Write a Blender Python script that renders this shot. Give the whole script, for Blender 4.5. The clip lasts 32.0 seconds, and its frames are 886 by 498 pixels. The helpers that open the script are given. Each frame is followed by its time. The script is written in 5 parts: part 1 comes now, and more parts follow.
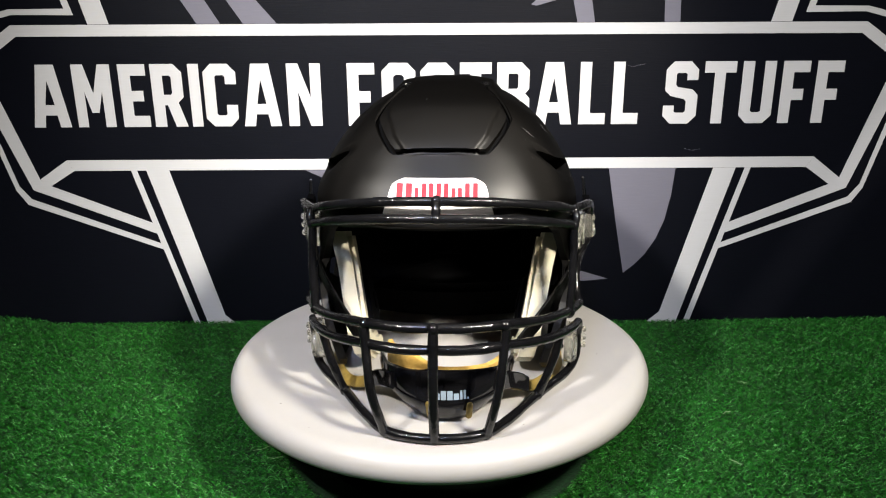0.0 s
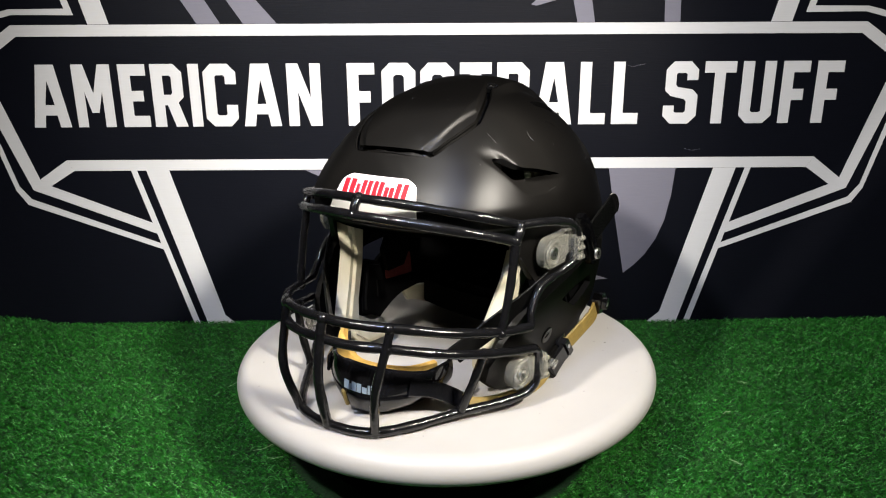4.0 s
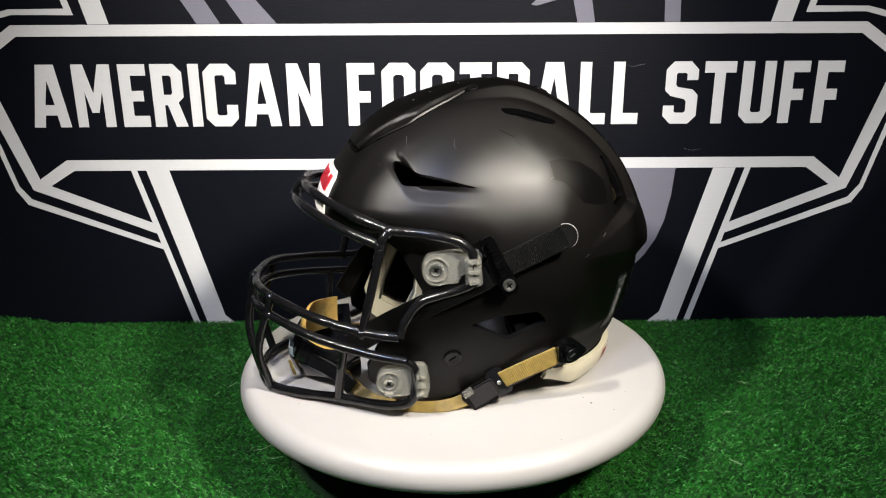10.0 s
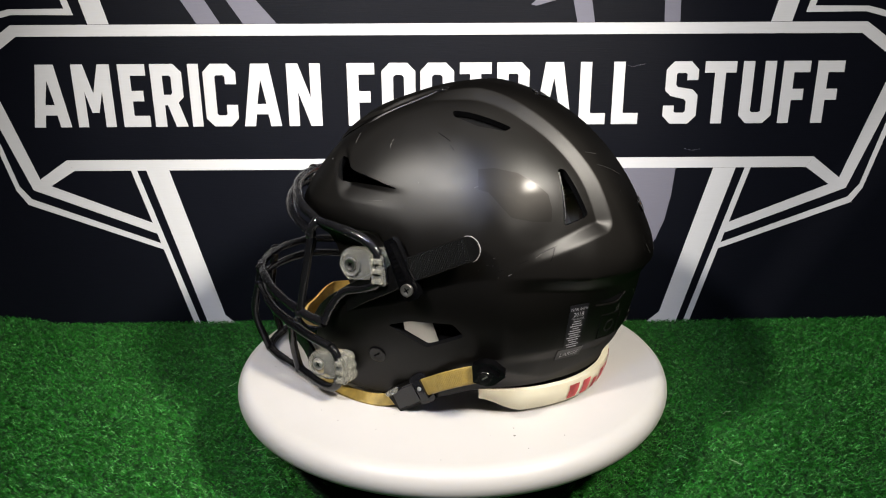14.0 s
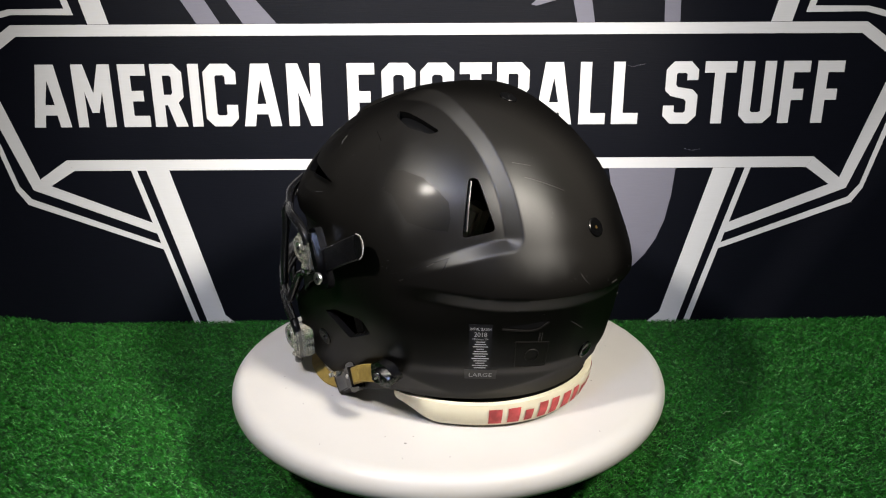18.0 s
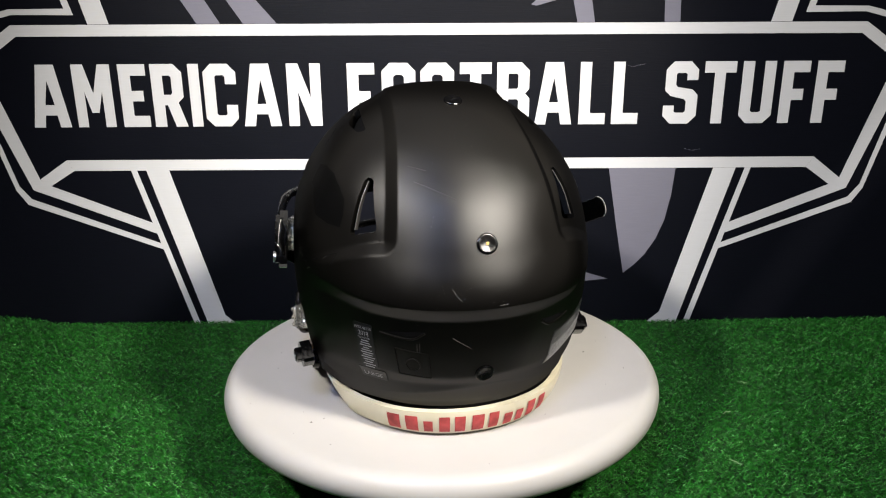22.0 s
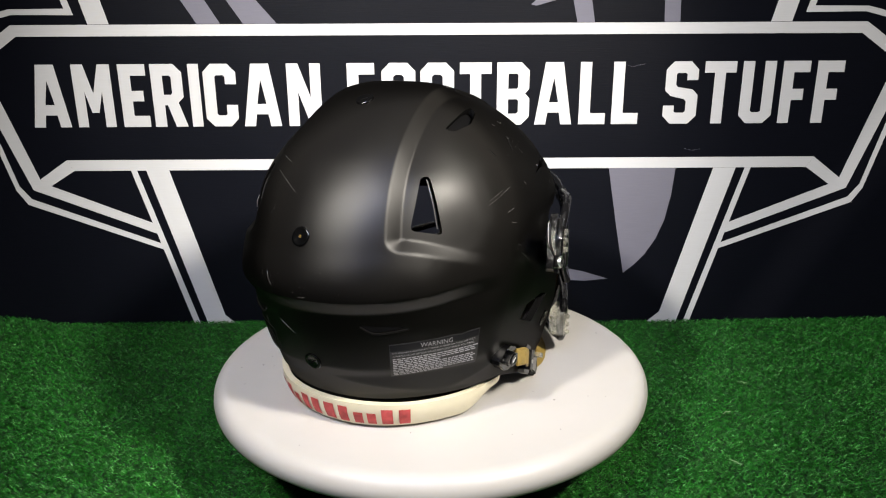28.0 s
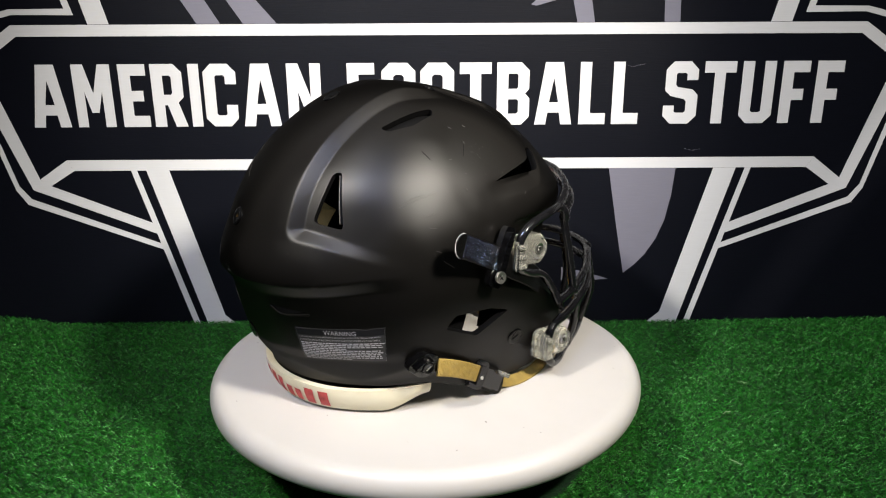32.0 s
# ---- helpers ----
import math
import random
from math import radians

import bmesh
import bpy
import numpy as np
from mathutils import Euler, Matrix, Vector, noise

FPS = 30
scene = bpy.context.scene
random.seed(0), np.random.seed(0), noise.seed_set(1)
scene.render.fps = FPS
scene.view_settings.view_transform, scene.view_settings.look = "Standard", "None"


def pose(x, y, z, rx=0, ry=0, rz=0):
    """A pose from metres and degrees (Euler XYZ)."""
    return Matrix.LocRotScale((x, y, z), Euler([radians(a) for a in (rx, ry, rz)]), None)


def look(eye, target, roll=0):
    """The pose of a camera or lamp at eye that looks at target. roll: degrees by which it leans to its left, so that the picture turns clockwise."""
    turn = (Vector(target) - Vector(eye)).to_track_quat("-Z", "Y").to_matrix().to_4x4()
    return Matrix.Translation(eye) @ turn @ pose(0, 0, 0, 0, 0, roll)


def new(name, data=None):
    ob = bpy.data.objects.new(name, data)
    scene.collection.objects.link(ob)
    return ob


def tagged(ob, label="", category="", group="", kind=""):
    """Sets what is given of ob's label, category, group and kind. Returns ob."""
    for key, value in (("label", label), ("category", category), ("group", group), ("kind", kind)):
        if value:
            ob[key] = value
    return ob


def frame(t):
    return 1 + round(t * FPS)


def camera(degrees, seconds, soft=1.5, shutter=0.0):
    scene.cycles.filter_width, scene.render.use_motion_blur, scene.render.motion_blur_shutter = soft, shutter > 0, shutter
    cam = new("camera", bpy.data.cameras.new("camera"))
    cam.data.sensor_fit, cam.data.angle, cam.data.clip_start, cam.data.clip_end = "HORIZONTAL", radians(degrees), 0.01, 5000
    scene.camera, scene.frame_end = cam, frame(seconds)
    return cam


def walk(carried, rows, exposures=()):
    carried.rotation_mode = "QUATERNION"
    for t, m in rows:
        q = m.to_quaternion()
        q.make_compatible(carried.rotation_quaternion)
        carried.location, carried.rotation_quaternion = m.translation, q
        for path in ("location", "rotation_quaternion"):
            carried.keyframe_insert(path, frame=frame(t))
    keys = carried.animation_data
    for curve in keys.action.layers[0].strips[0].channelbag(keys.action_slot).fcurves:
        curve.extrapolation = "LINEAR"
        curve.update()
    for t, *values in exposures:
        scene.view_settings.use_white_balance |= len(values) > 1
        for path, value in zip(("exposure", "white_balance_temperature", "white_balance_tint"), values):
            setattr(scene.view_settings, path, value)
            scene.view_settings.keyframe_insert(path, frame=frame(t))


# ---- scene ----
from mathutils import geometry

# The camera stands still on its stand.
EYE = (0.0, -0.63, 0.3777)
cam = camera(64.52, 32.0, 1.1)
STAND = look(EYE, (0.00873, -0.63 + 0.95805, 0.3777 - 0.28645), -0.652)
walk(cam, [(0.0, STAND), (32.0, STAND)])
scene.view_settings.exposure = 0.0

# ---- world and lamps ----
world = bpy.data.worlds.new("world")
scene.world = world
world.use_nodes = True
world.node_tree.nodes["Background"].inputs[0].default_value = (0.8, 0.85, 1.0, 1)
world.node_tree.nodes["Background"].inputs[1].default_value = 0.008


def area_lamp(name, eye, target, size, watts, colour, spread=180):
    data = bpy.data.lights.new(name, "AREA")
    data.shape, data.size, data.size_y = "RECTANGLE", size[0], size[1]
    data.energy, data.color, data.spread = watts, colour, radians(spread)
    ob = new(name, data)
    ob.matrix_world = look(eye, target)
    return ob


area_lamp("panel_lamp_white", (-0.47, -0.62, 0.90), (0.27, 0.24, 0.28), (0.07, 0.07), 4.0, (1.0, 0.94, 0.85), 76)
area_lamp("panel_lamp_warm", (0.46, -0.60, 0.80), (-0.19, 0.18, 0.13), (0.11, 0.11), 3.2, (1.0, 0.93, 0.82), 60)
area_lamp("panel_lamp_cool", (-0.20, -0.84, 1.08), (0.0, 0.02, 0.15), (0.10, 0.10), 1.0, (0.50, 0.62, 1.0), 64)
area_lamp("ceiling_lamp", (0.0, -0.55, 2.1), (0.0, -0.55, 0.0), (1.8, 1.2), 6.8, (1.0, 0.95, 0.88))


# ---- materials ----
def material(name, colour, rough=0.5, metal=0.0, vary=0.15, grain=60.0, bump=0.1, bump_scale=200.0, coat=0.0, trans=0.0,
             wear=0.0, wear_scale=25.0, stretch=(1, 1, 1), subsurface=0.0, spec=0.5):
    m = bpy.data.materials.new(name)
    m.use_nodes = True
    nt = m.node_tree
    b = nt.nodes["Principled BSDF"]
    tc = nt.nodes.new("ShaderNodeTexCoord")
    mp = nt.nodes.new("ShaderNodeMapping")
    mp.inputs["Scale"].default_value = stretch
    nt.links.new(tc.outputs["Object"], mp.inputs[0])
    n1 = nt.nodes.new("ShaderNodeTexNoise")
    n1.inputs["Scale"].default_value, n1.inputs["Detail"].default_value = grain, 6
    nt.links.new(mp.outputs[0], n1.inputs["Vector"])
    n2 = nt.nodes.new("ShaderNodeTexNoise")
    n2.inputs["Scale"].default_value, n2.inputs["Detail"].default_value = wear_scale, 8
    nt.links.new(mp.outputs[0], n2.inputs["Vector"])
    ramp = nt.nodes.new("ShaderNodeMapRange")
    ramp.inputs["From Min"].default_value, ramp.inputs["From Max"].default_value = 0.3, 0.7
    ramp.inputs["To Min"].default_value, ramp.inputs["To Max"].default_value = 1 - vary, 1 + vary
    nt.links.new(n1.outputs["Fac"], ramp.inputs["Value"])
    mul = nt.nodes.new("ShaderNodeVectorMath")
    mul.operation = "SCALE"
    mul.inputs[0].default_value = colour
    nt.links.new(ramp.outputs[0], mul.inputs["Scale"])
    nt.links.new(mul.outputs[0], b.inputs["Base Color"])
    rr = nt.nodes.new("ShaderNodeMapRange")
    rr.inputs["From Min"].default_value, rr.inputs["From Max"].default_value = 0.35, 0.65
    rr.inputs["To Min"].default_value, rr.inputs["To Max"].default_value = max(0.02, rough - wear), min(1.0, rough + wear)
    nt.links.new(n2.outputs["Fac"], rr.inputs["Value"])
    nt.links.new(rr.outputs[0], b.inputs["Roughness"])
    b.inputs["Metallic"].default_value = metal
    b.inputs["Specular IOR Level"].default_value = spec
    b.inputs["Coat Weight"].default_value = coat
    b.inputs["Coat Roughness"].default_value = 0.08
    b.inputs["Transmission Weight"].default_value = trans
    if subsurface:
        b.inputs["Subsurface Weight"].default_value = subsurface
        b.inputs["Subsurface Radius"].default_value = (0.003, 0.003, 0.002)
    if bump:
        n3 = nt.nodes.new("ShaderNodeTexNoise")
        n3.inputs["Scale"].default_value, n3.inputs["Detail"].default_value = bump_scale, 4
        nt.links.new(mp.outputs[0], n3.inputs["Vector"])
        bp = nt.nodes.new("ShaderNodeBump")
        bp.inputs["Strength"].default_value, bp.inputs["Distance"].default_value = bump, 0.0006
        nt.links.new(n3.outputs["Fac"], bp.inputs["Height"])
        nt.links.new(bp.outputs[0], b.inputs["Normal"])
    return m



def coated(name, colour, rough, spread, ior, bump=0.03, broad=0.68, veil=0.21):
    """Matte paint: a dark body under a soft gloss that fades quickly away from the mirror direction."""
    m = bpy.data.materials.new(name)
    m.use_nodes = True
    nt = m.node_tree
    nt.nodes.remove(nt.nodes["Principled BSDF"])
    tc = nt.nodes.new("ShaderNodeTexCoord")
    clouds = nt.nodes.new("ShaderNodeTexNoise")
    clouds.inputs["Scale"].default_value, clouds.inputs["Detail"].default_value, clouds.inputs["Roughness"].default_value = 16, 9, 0.62
    clouds.inputs["Distortion"].default_value = 0.6
    nt.links.new(tc.outputs["Object"], clouds.inputs["Vector"])
    rr = nt.nodes.new("ShaderNodeMapRange")
    rr.inputs["From Min"].default_value, rr.inputs["From Max"].default_value = 0.30, 0.70
    rr.inputs["To Min"].default_value, rr.inputs["To Max"].default_value = rough - spread, rough + spread
    nt.links.new(clouds.outputs["Fac"], rr.inputs["Value"])
    grain = nt.nodes.new("ShaderNodeTexNoise")
    grain.inputs["Scale"].default_value, grain.inputs["Detail"].default_value = 900, 3
    nt.links.new(tc.outputs["Object"], grain.inputs["Vector"])
    bp = nt.nodes.new("ShaderNodeBump")
    bp.inputs["Strength"].default_value, bp.inputs["Distance"].default_value = bump, 0.0006
    nt.links.new(grain.outputs["Fac"], bp.inputs["Height"])
    body = nt.nodes.new("ShaderNodeBsdfDiffuse")
    body.inputs["Color"].default_value = (*colour, 1)
    gloss = nt.nodes.new("ShaderNodeBsdfGlossy")
    haze = nt.nodes.new("ShaderNodeBsdfGlossy")
    for node, tone in ((gloss, (1, 1, 1, 1)), (haze, (1.0, 0.95, 0.90, 1))):
        node.distribution = "BECKMANN"
        node.inputs["Color"].default_value = tone
    nt.links.new(rr.outputs[0], gloss.inputs["Roughness"])
    haze.inputs["Roughness"].default_value = broad
    both = nt.nodes.new("ShaderNodeMixShader")
    both.inputs[0].default_value = veil
    nt.links.new(gloss.outputs[0], both.inputs[1])
    nt.links.new(haze.outputs[0], both.inputs[2])
    fr = nt.nodes.new("ShaderNodeFresnel")
    fr.inputs["IOR"].default_value = ior
    mix = nt.nodes.new("ShaderNodeMixShader")
    for node in (body, gloss, haze, fr):
        nt.links.new(bp.outputs[0], node.inputs["Normal"])
    cap = nt.nodes.new("ShaderNodeMath")      # a matte coat loses its gloss at grazing angles
    cap.operation = "MINIMUM"
    cap.inputs[1].default_value = 0.05
    nt.links.new(fr.outputs[0], cap.inputs[0])
    nt.links.new(cap.outputs[0], mix.inputs[0])
    nt.links.new(body.outputs[0], mix.inputs[1])
    nt.links.new(both.outputs[0], mix.inputs[2])
    nt.links.new(mix.outputs[0], nt.nodes["Material Output"].inputs["Surface"])
    return m


def cloth(name, colour, weave=0.25, spread=0.07):
    """Printed banner cloth: a fine ribbed weave, shallow creases and one slanting fold, a dull sheen."""
    m = bpy.data.materials.new(name)
    m.use_nodes = True
    nt = m.node_tree
    b = nt.nodes["Principled BSDF"]
    tc = nt.nodes.new("ShaderNodeTexCoord")

    def texture(kind, scale, stretch=(1, 1, 1)):
        mp = nt.nodes.new("ShaderNodeMapping")
        mp.inputs["Scale"].default_value = stretch
        nt.links.new(tc.outputs["Object"], mp.inputs[0])
        n = nt.nodes.new(kind)
        n.inputs["Scale"].default_value = scale
        nt.links.new(mp.outputs[0], n.inputs["Vector"])
        return n

    ribs = texture("ShaderNodeTexNoise", 40, (1, 1, 22))
    creases = texture("ShaderNodeTexNoise", 5.5, (1, 1, 0.7))
    creases.inputs["Detail"].default_value = 1.5
    shade = nt.nodes.new("ShaderNodeMapRange")
    shade.inputs["From Min"].default_value, shade.inputs["From Max"].default_value = 0.3, 0.7
    shade.inputs["To Min"].default_value, shade.inputs["To Max"].default_value = 1 - spread, 1 + spread
    nt.links.new(ribs.outputs["Fac"], shade.inputs["Value"])
    mul = nt.nodes.new("ShaderNodeVectorMath")
    mul.operation = "SCALE"
    mul.inputs[0].default_value = colour
    nt.links.new(shade.outputs[0], mul.inputs["Scale"])
    nt.links.new(mul.outputs[0], b.inputs["Base Color"])
    wide = nt.nodes.new("ShaderNodeBump")
    wide.inputs["Strength"].default_value, wide.inputs["Distance"].default_value = 1.0, 0.006
    nt.links.new(creases.outputs["Fac"], wide.inputs["Height"])
    fine = nt.nodes.new("ShaderNodeBump")
    fine.inputs["Strength"].default_value, fine.inputs["Distance"].default_value = weave, 0.0005
    nt.links.new(ribs.outputs["Fac"], fine.inputs["Height"])
    # a soft fold that runs down and inwards over the sheet's right end
    along = nt.nodes.new("ShaderNodeVectorMath")
    along.operation = "DOT_PRODUCT"
    along.inputs[1].default_value = (0.86, 0.0, -0.51)
    nt.links.new(tc.outputs["Object"], along.inputs[0])
    fold = nt.nodes.new("ShaderNodeMapRange")
    fold.interpolation_type = "SMOOTHSTEP"
    fold.inputs["From Min"].default_value, fold.inputs["From Max"].default_value = 0.440, 0.520
    nt.links.new(along.outputs["Value"], fold.inputs["Value"])
    crease = nt.nodes.new("ShaderNodeBump")
    crease.inputs["Strength"].default_value, crease.inputs["Distance"].default_value = 1.0, 0.012
    nt.links.new(fold.outputs[0], crease.inputs["Height"])
    nt.links.new(wide.outputs[0], crease.inputs["Normal"])
    nt.links.new(crease.outputs[0], fine.inputs["Normal"])
    nt.links.new(fine.outputs[0], b.inputs["Normal"])
    b.inputs["Roughness"].default_value = 0.5
    b.inputs["Specular IOR Level"].default_value = 0.13
    return m


M_SHELL = coated("matte_black_shell", (0.0011, 0.0010, 0.0009), 0.43, 0.055, 1.33)
M_GLOSS = coated("polished_black_patch", (0.002, 0.002, 0.002), 0.24, 0.06, 1.27, 0.0, 0.46, 0.72)
M_GOLD = material("bare_brass", (0.22, 0.14, 0.05), 0.5, metal=1.0, vary=0.3, bump=0.1)
M_BAR = material("black_coated_steel", (0.004, 0.004, 0.0045), 0.17, vary=0.2, grain=90, bump=1.0, bump_scale=210, wear=0.07, wear_scale=120, spec=0.4)
M_BLACK = material("black_plastic", (0.002, 0.002, 0.0022), 0.19, vary=0.2, bump=0.15, wear=0.06, wear_scale=90, spec=0.5)
M_MOULD = material("glossy_moulded_black", (0.0012, 0.0012, 0.0014), 0.13, vary=0.2, bump=0.55, bump_scale=260, wear=0.08, wear_scale=140, spec=0.7)
M_RUBBER = material("black_padding", (0.0018, 0.0018, 0.0020), 0.75, vary=0.2, bump=0.1, spec=0.05)
M_WHITE = material("white_disc_laminate", (0.405, 0.390, 0.370), 0.42, vary=0.02, grain=20, bump=0.02, wear=0.05)
M_CREAM = material("cream_vinyl", (0.54, 0.50, 0.37), 0.42, vary=0.08, grain=30, bump=0.08, wear=0.1)
M_TAN = material("tan_webbing", (0.19, 0.130, 0.026), 0.6, vary=0.2, grain=200, bump=0.6, bump_scale=600)
M_FOAM = material("tan_fleece", (0.50, 0.31, 0.07), 0.9, vary=0.2, grain=150, bump=0.8, bump_scale=350)
M_BADGE = material("white_badge_vinyl", (0.80, 0.79, 0.77), 0.3, vary=0.02, bump=0.02)
M_RED = material("red_print", (0.32, 0.009, 0.018), 0.5, vary=0.1, bump=0.02, spec=0.2)
M_FADED = material("faded_red_print", (0.36, 0.055, 0.055), 0.6, vary=0.35, grain=120, bump=0.02, spec=0.2)
M_CLEAR = material("clear_plastic", (0.88, 0.87, 0.77), 0.07, vary=0.1, bump=0.35, bump_scale=110, trans=0.89)
M_STEEL = material("screw_steel", (0.58, 0.57, 0.54), 0.30, metal=1.0, vary=0.2, bump=0.1)
M_BANNER = cloth("navy_banner_fabric", (0.0030, 0.0036, 0.0066), 0.3, 0.12)
M_PRINT = cloth("white_print", (0.555, 0.56, 0.575), 0.08, 0.02)
M_GREY = cloth("grey_print", (0.155, 0.153, 0.19), 0.10, 0.03)
M_TAG = material("dark_label_film", (0.006, 0.006, 0.007), 0.3, vary=0.1, bump=0.02, spec=0.2)
M_FILM = material("grey_label_film", (0.013, 0.013, 0.0135), 0.4, vary=0.3, grain=400, bump=0.05, spec=0.3)
M_FRAY = material("pale_frayed_thread", (0.24, 0.23, 0.22), 0.8, vary=0.6, grain=800, bump=0.3)
M_INK = material("pale_label_ink", (0.19, 0.19, 0.20), 0.5, vary=0.1, bump=0.0)
M_SCUFF = material("pale_scuff", (0.022, 0.021, 0.020), 0.6, vary=0.4, grain=300, bump=0.0)
M_CAP = material("satin_black_cap", (0.0015, 0.0015, 0.0016), 0.20, vary=0.2, bump=0.2, bump_scale=300, wear=0.06, wear_scale=300, spec=0.25)
M_WEB = material("black_webbing", (0.0015, 0.0015, 0.0015), 0.36, vary=0.3, grain=300, bump=0.5, bump_scale=1500, spec=0.12)
M_CUP = material("glossy_black_cup", (0.006, 0.006, 0.007), 0.08, vary=0.1, bump=0.0, wear=0.03)
M_PALE = material("pale_blue_print", (0.26, 0.33, 0.40), 0.4, vary=0.1, bump=0.0)
M_DARKTAG = material("red_warning_tag", (0.12, 0.02, 0.015), 0.5, vary=0.3, grain=300, bump=0.0)
M_THREAD = material("grey_woven_thread", (0.10, 0.10, 0.10), 0.8, vary=0.3, grain=600, bump=0.3)
M_SPECK = material("grey_dirt", (0.12, 0.115, 0.10), 0.8, vary=0.3, grain=300, bump=0.0)
M_STRAND = material("pale_strand", (0.30, 0.42, 0.24), 0.6, vary=0.2, bump=0.0)
M_RIB = material("black_nylon_rib", (0.0015, 0.0015, 0.0015), 0.22, vary=0.2, grain=200, bump=0.7, bump_scale=700, spec=0.55)
# lighter grey that paints the light on the black vents' cut walls
M_LIT_EDGE = material("lit_edge_grey", (0.032, 0.031, 0.030), 0.4, vary=0.2, bump=0.1)
M_WALL = material("dark_wall_paint", (0.025, 0.025, 0.028), 0.8, vary=0.05, grain=8)


# ---- small mesh tools ----
def link(name, bm, mat, parent=None, label="", smooth=35.0):
    me = bpy.data.meshes.new(name)
    bm.normal_update()
    bm.to_mesh(me)
    bm.free()
    me.materials.append(mat)
    if smooth:
        for p in me.polygons:
            p.use_smooth = True
        me.set_sharp_from_angle(angle=radians(smooth))
    ob = new(name, me)
    if parent:
        ob.parent = parent
    if label:
        tagged(ob, label)
    return ob


part = link


def catmull(pts, n=6):
    P = [Vector(p) for p in pts]
    P = [P[0] * 2 - P[1]] + P + [P[-1] * 2 - P[-2]]
    out = []
    for i in range(1, len(P) - 2):
        a, b, c, d = P[i - 1:i + 3]
        for k in range(n):
            t = k / n
            out.append(0.5 * (2 * b + (c - a) * t + (2 * a - 5 * b + 4 * c - d) * t * t + (3 * b - a - 3 * c + d) * t ** 3))
    out.append(P[-2])
    return out


def tube(bm, pts, r, sides=10, n=6, wobble=0.0):
    path = catmull(pts, n) if n > 1 else [Vector(p) for p in pts]
    rings = []
    side = None
    for i, p in enumerate(path):
        d = (path[min(i + 1, len(path) - 1)] - path[max(i - 1, 0)]).normalized()
        if side is None:
            side = d.orthogonal().normalized()
        side = (side - d * side.dot(d)).normalized()
        up = d.cross(side)
        rr = r * (1 + wobble * noise.noise(p * 90))
        rings.append([bm.verts.new(p + rr * (math.cos(k * math.tau / sides) * side + math.sin(k * math.tau / sides) * up)) for k in range(sides)])
    for a, b in zip(rings, rings[1:]):
        for k in range(sides):
            bm.faces.new((a[k], a[(k + 1) % sides], b[(k + 1) % sides], b[k]))
    for ring, flip in ((rings[0], True), (rings[-1], False)):
        bm.faces.new(ring[::-1] if flip else ring)
    return bm


def strip(bm, pts, normals, width, thick, n=5):
    """A flat strap along a path: width across, thickness along the normals."""
    path = catmull(pts, n)
    nrm = catmull(normals, n)
    rings = []
    for i, p in enumerate(path):
        d = (path[min(i + 1, len(path) - 1)] - path[max(i - 1, 0)]).normalized()
        up = (nrm[i] - d * nrm[i].dot(d)).normalized()
        s = d.cross(up)
        w, h = width / 2, thick / 2
        e = min(w, h) * 0.6
        rings.append([bm.verts.new(p + s * a + up * b) for a, b in ((-w, -h + e), (-w, h - e), (-w + e, h), (w - e, h), (w, h - e), (w, -h + e), (w - e, -h), (-w + e, -h))])
    for a, b in zip(rings, rings[1:]):
        for k in range(8):
            bm.faces.new((a[k], a[(k + 1) % 8], b[(k + 1) % 8], b[k]))
    bm.faces.new(rings[0][::-1])
    bm.faces.new(rings[-1])
    bmesh.ops.recalc_face_normals(bm, faces=bm.faces)
    return bm


def lathe(bm, profile, sides=96, m=None):
    """Turns (radius, height) pairs round z; the first and last radius may be 0."""
    m = m or Matrix()
    rings = []
    for r, z in profile:
        if r < 1e-6:
            rings.append([bm.verts.new(m @ Vector((0, 0, z)))])
        else:
            rings.append([bm.verts.new(m @ Vector((r * math.cos(k * math.tau / sides), r * math.sin(k * math.tau / sides), z))) for k in range(sides)])
    for a, b in zip(rings, rings[1:]):
        for k in range(sides):
            j = (k + 1) % sides
            if len(a) == 1 and len(b) > 1:
                bm.faces.new((a[0], b[j], b[k]))
            elif len(b) == 1 and len(a) > 1:
                bm.faces.new((a[k], a[j], b[0]))
            elif len(a) > 1:
                bm.faces.new((a[k], a[j], b[j], b[k]))
    bmesh.ops.recalc_face_normals(bm, faces=bm.faces)
    return bm


def prism(bm, poly, m, depth, bevel=0.0):
    """Extrudes a flat outline (x, y) by depth along z of the pose m."""
    lo = [bm.verts.new(m @ Vector((x, y, 0))) for x, y in poly]
    hi = [bm.verts.new(m @ Vector((x, y, depth))) for x, y in poly]
    faces = [bm.faces.new(lo[::-1]), bm.faces.new(hi)]
    k = len(poly)
    for i in range(k):
        faces.append(bm.faces.new((lo[i], lo[(i + 1) % k], hi[(i + 1) % k], hi[i])))
    bmesh.ops.recalc_face_normals(bm, faces=faces)
    if bevel:
        top = [e for e in faces[1].edges]
        bmesh.ops.bevel(bm, geom=top, offset=bevel, segments=2, affect="EDGES")
    return bm


def facing(p, normal, up=(0, 0, 1)):
    """A pose at p whose z points along normal and whose y points as far up as it can."""
    z = Vector(normal).normalized()
    x = Vector(up).cross(z).normalized()
    y = z.cross(x)
    m = Matrix((x, y, z)).transposed().to_4x4()
    m.translation = p
    return m


def rounded(w, h, r, n=4):
    out = []
    for cx, cy, a0 in ((w / 2 - r, h / 2 - r, 0), (-w / 2 + r, h / 2 - r, 90), (-w / 2 + r, -h / 2 + r, 180), (w / 2 - r, -h / 2 + r, 270)):
        for k in range(n + 1):
            a = radians(a0 + 90 * k / n)
            out.append((cx + r * math.cos(a), cy + r * math.sin(a)))
    return out


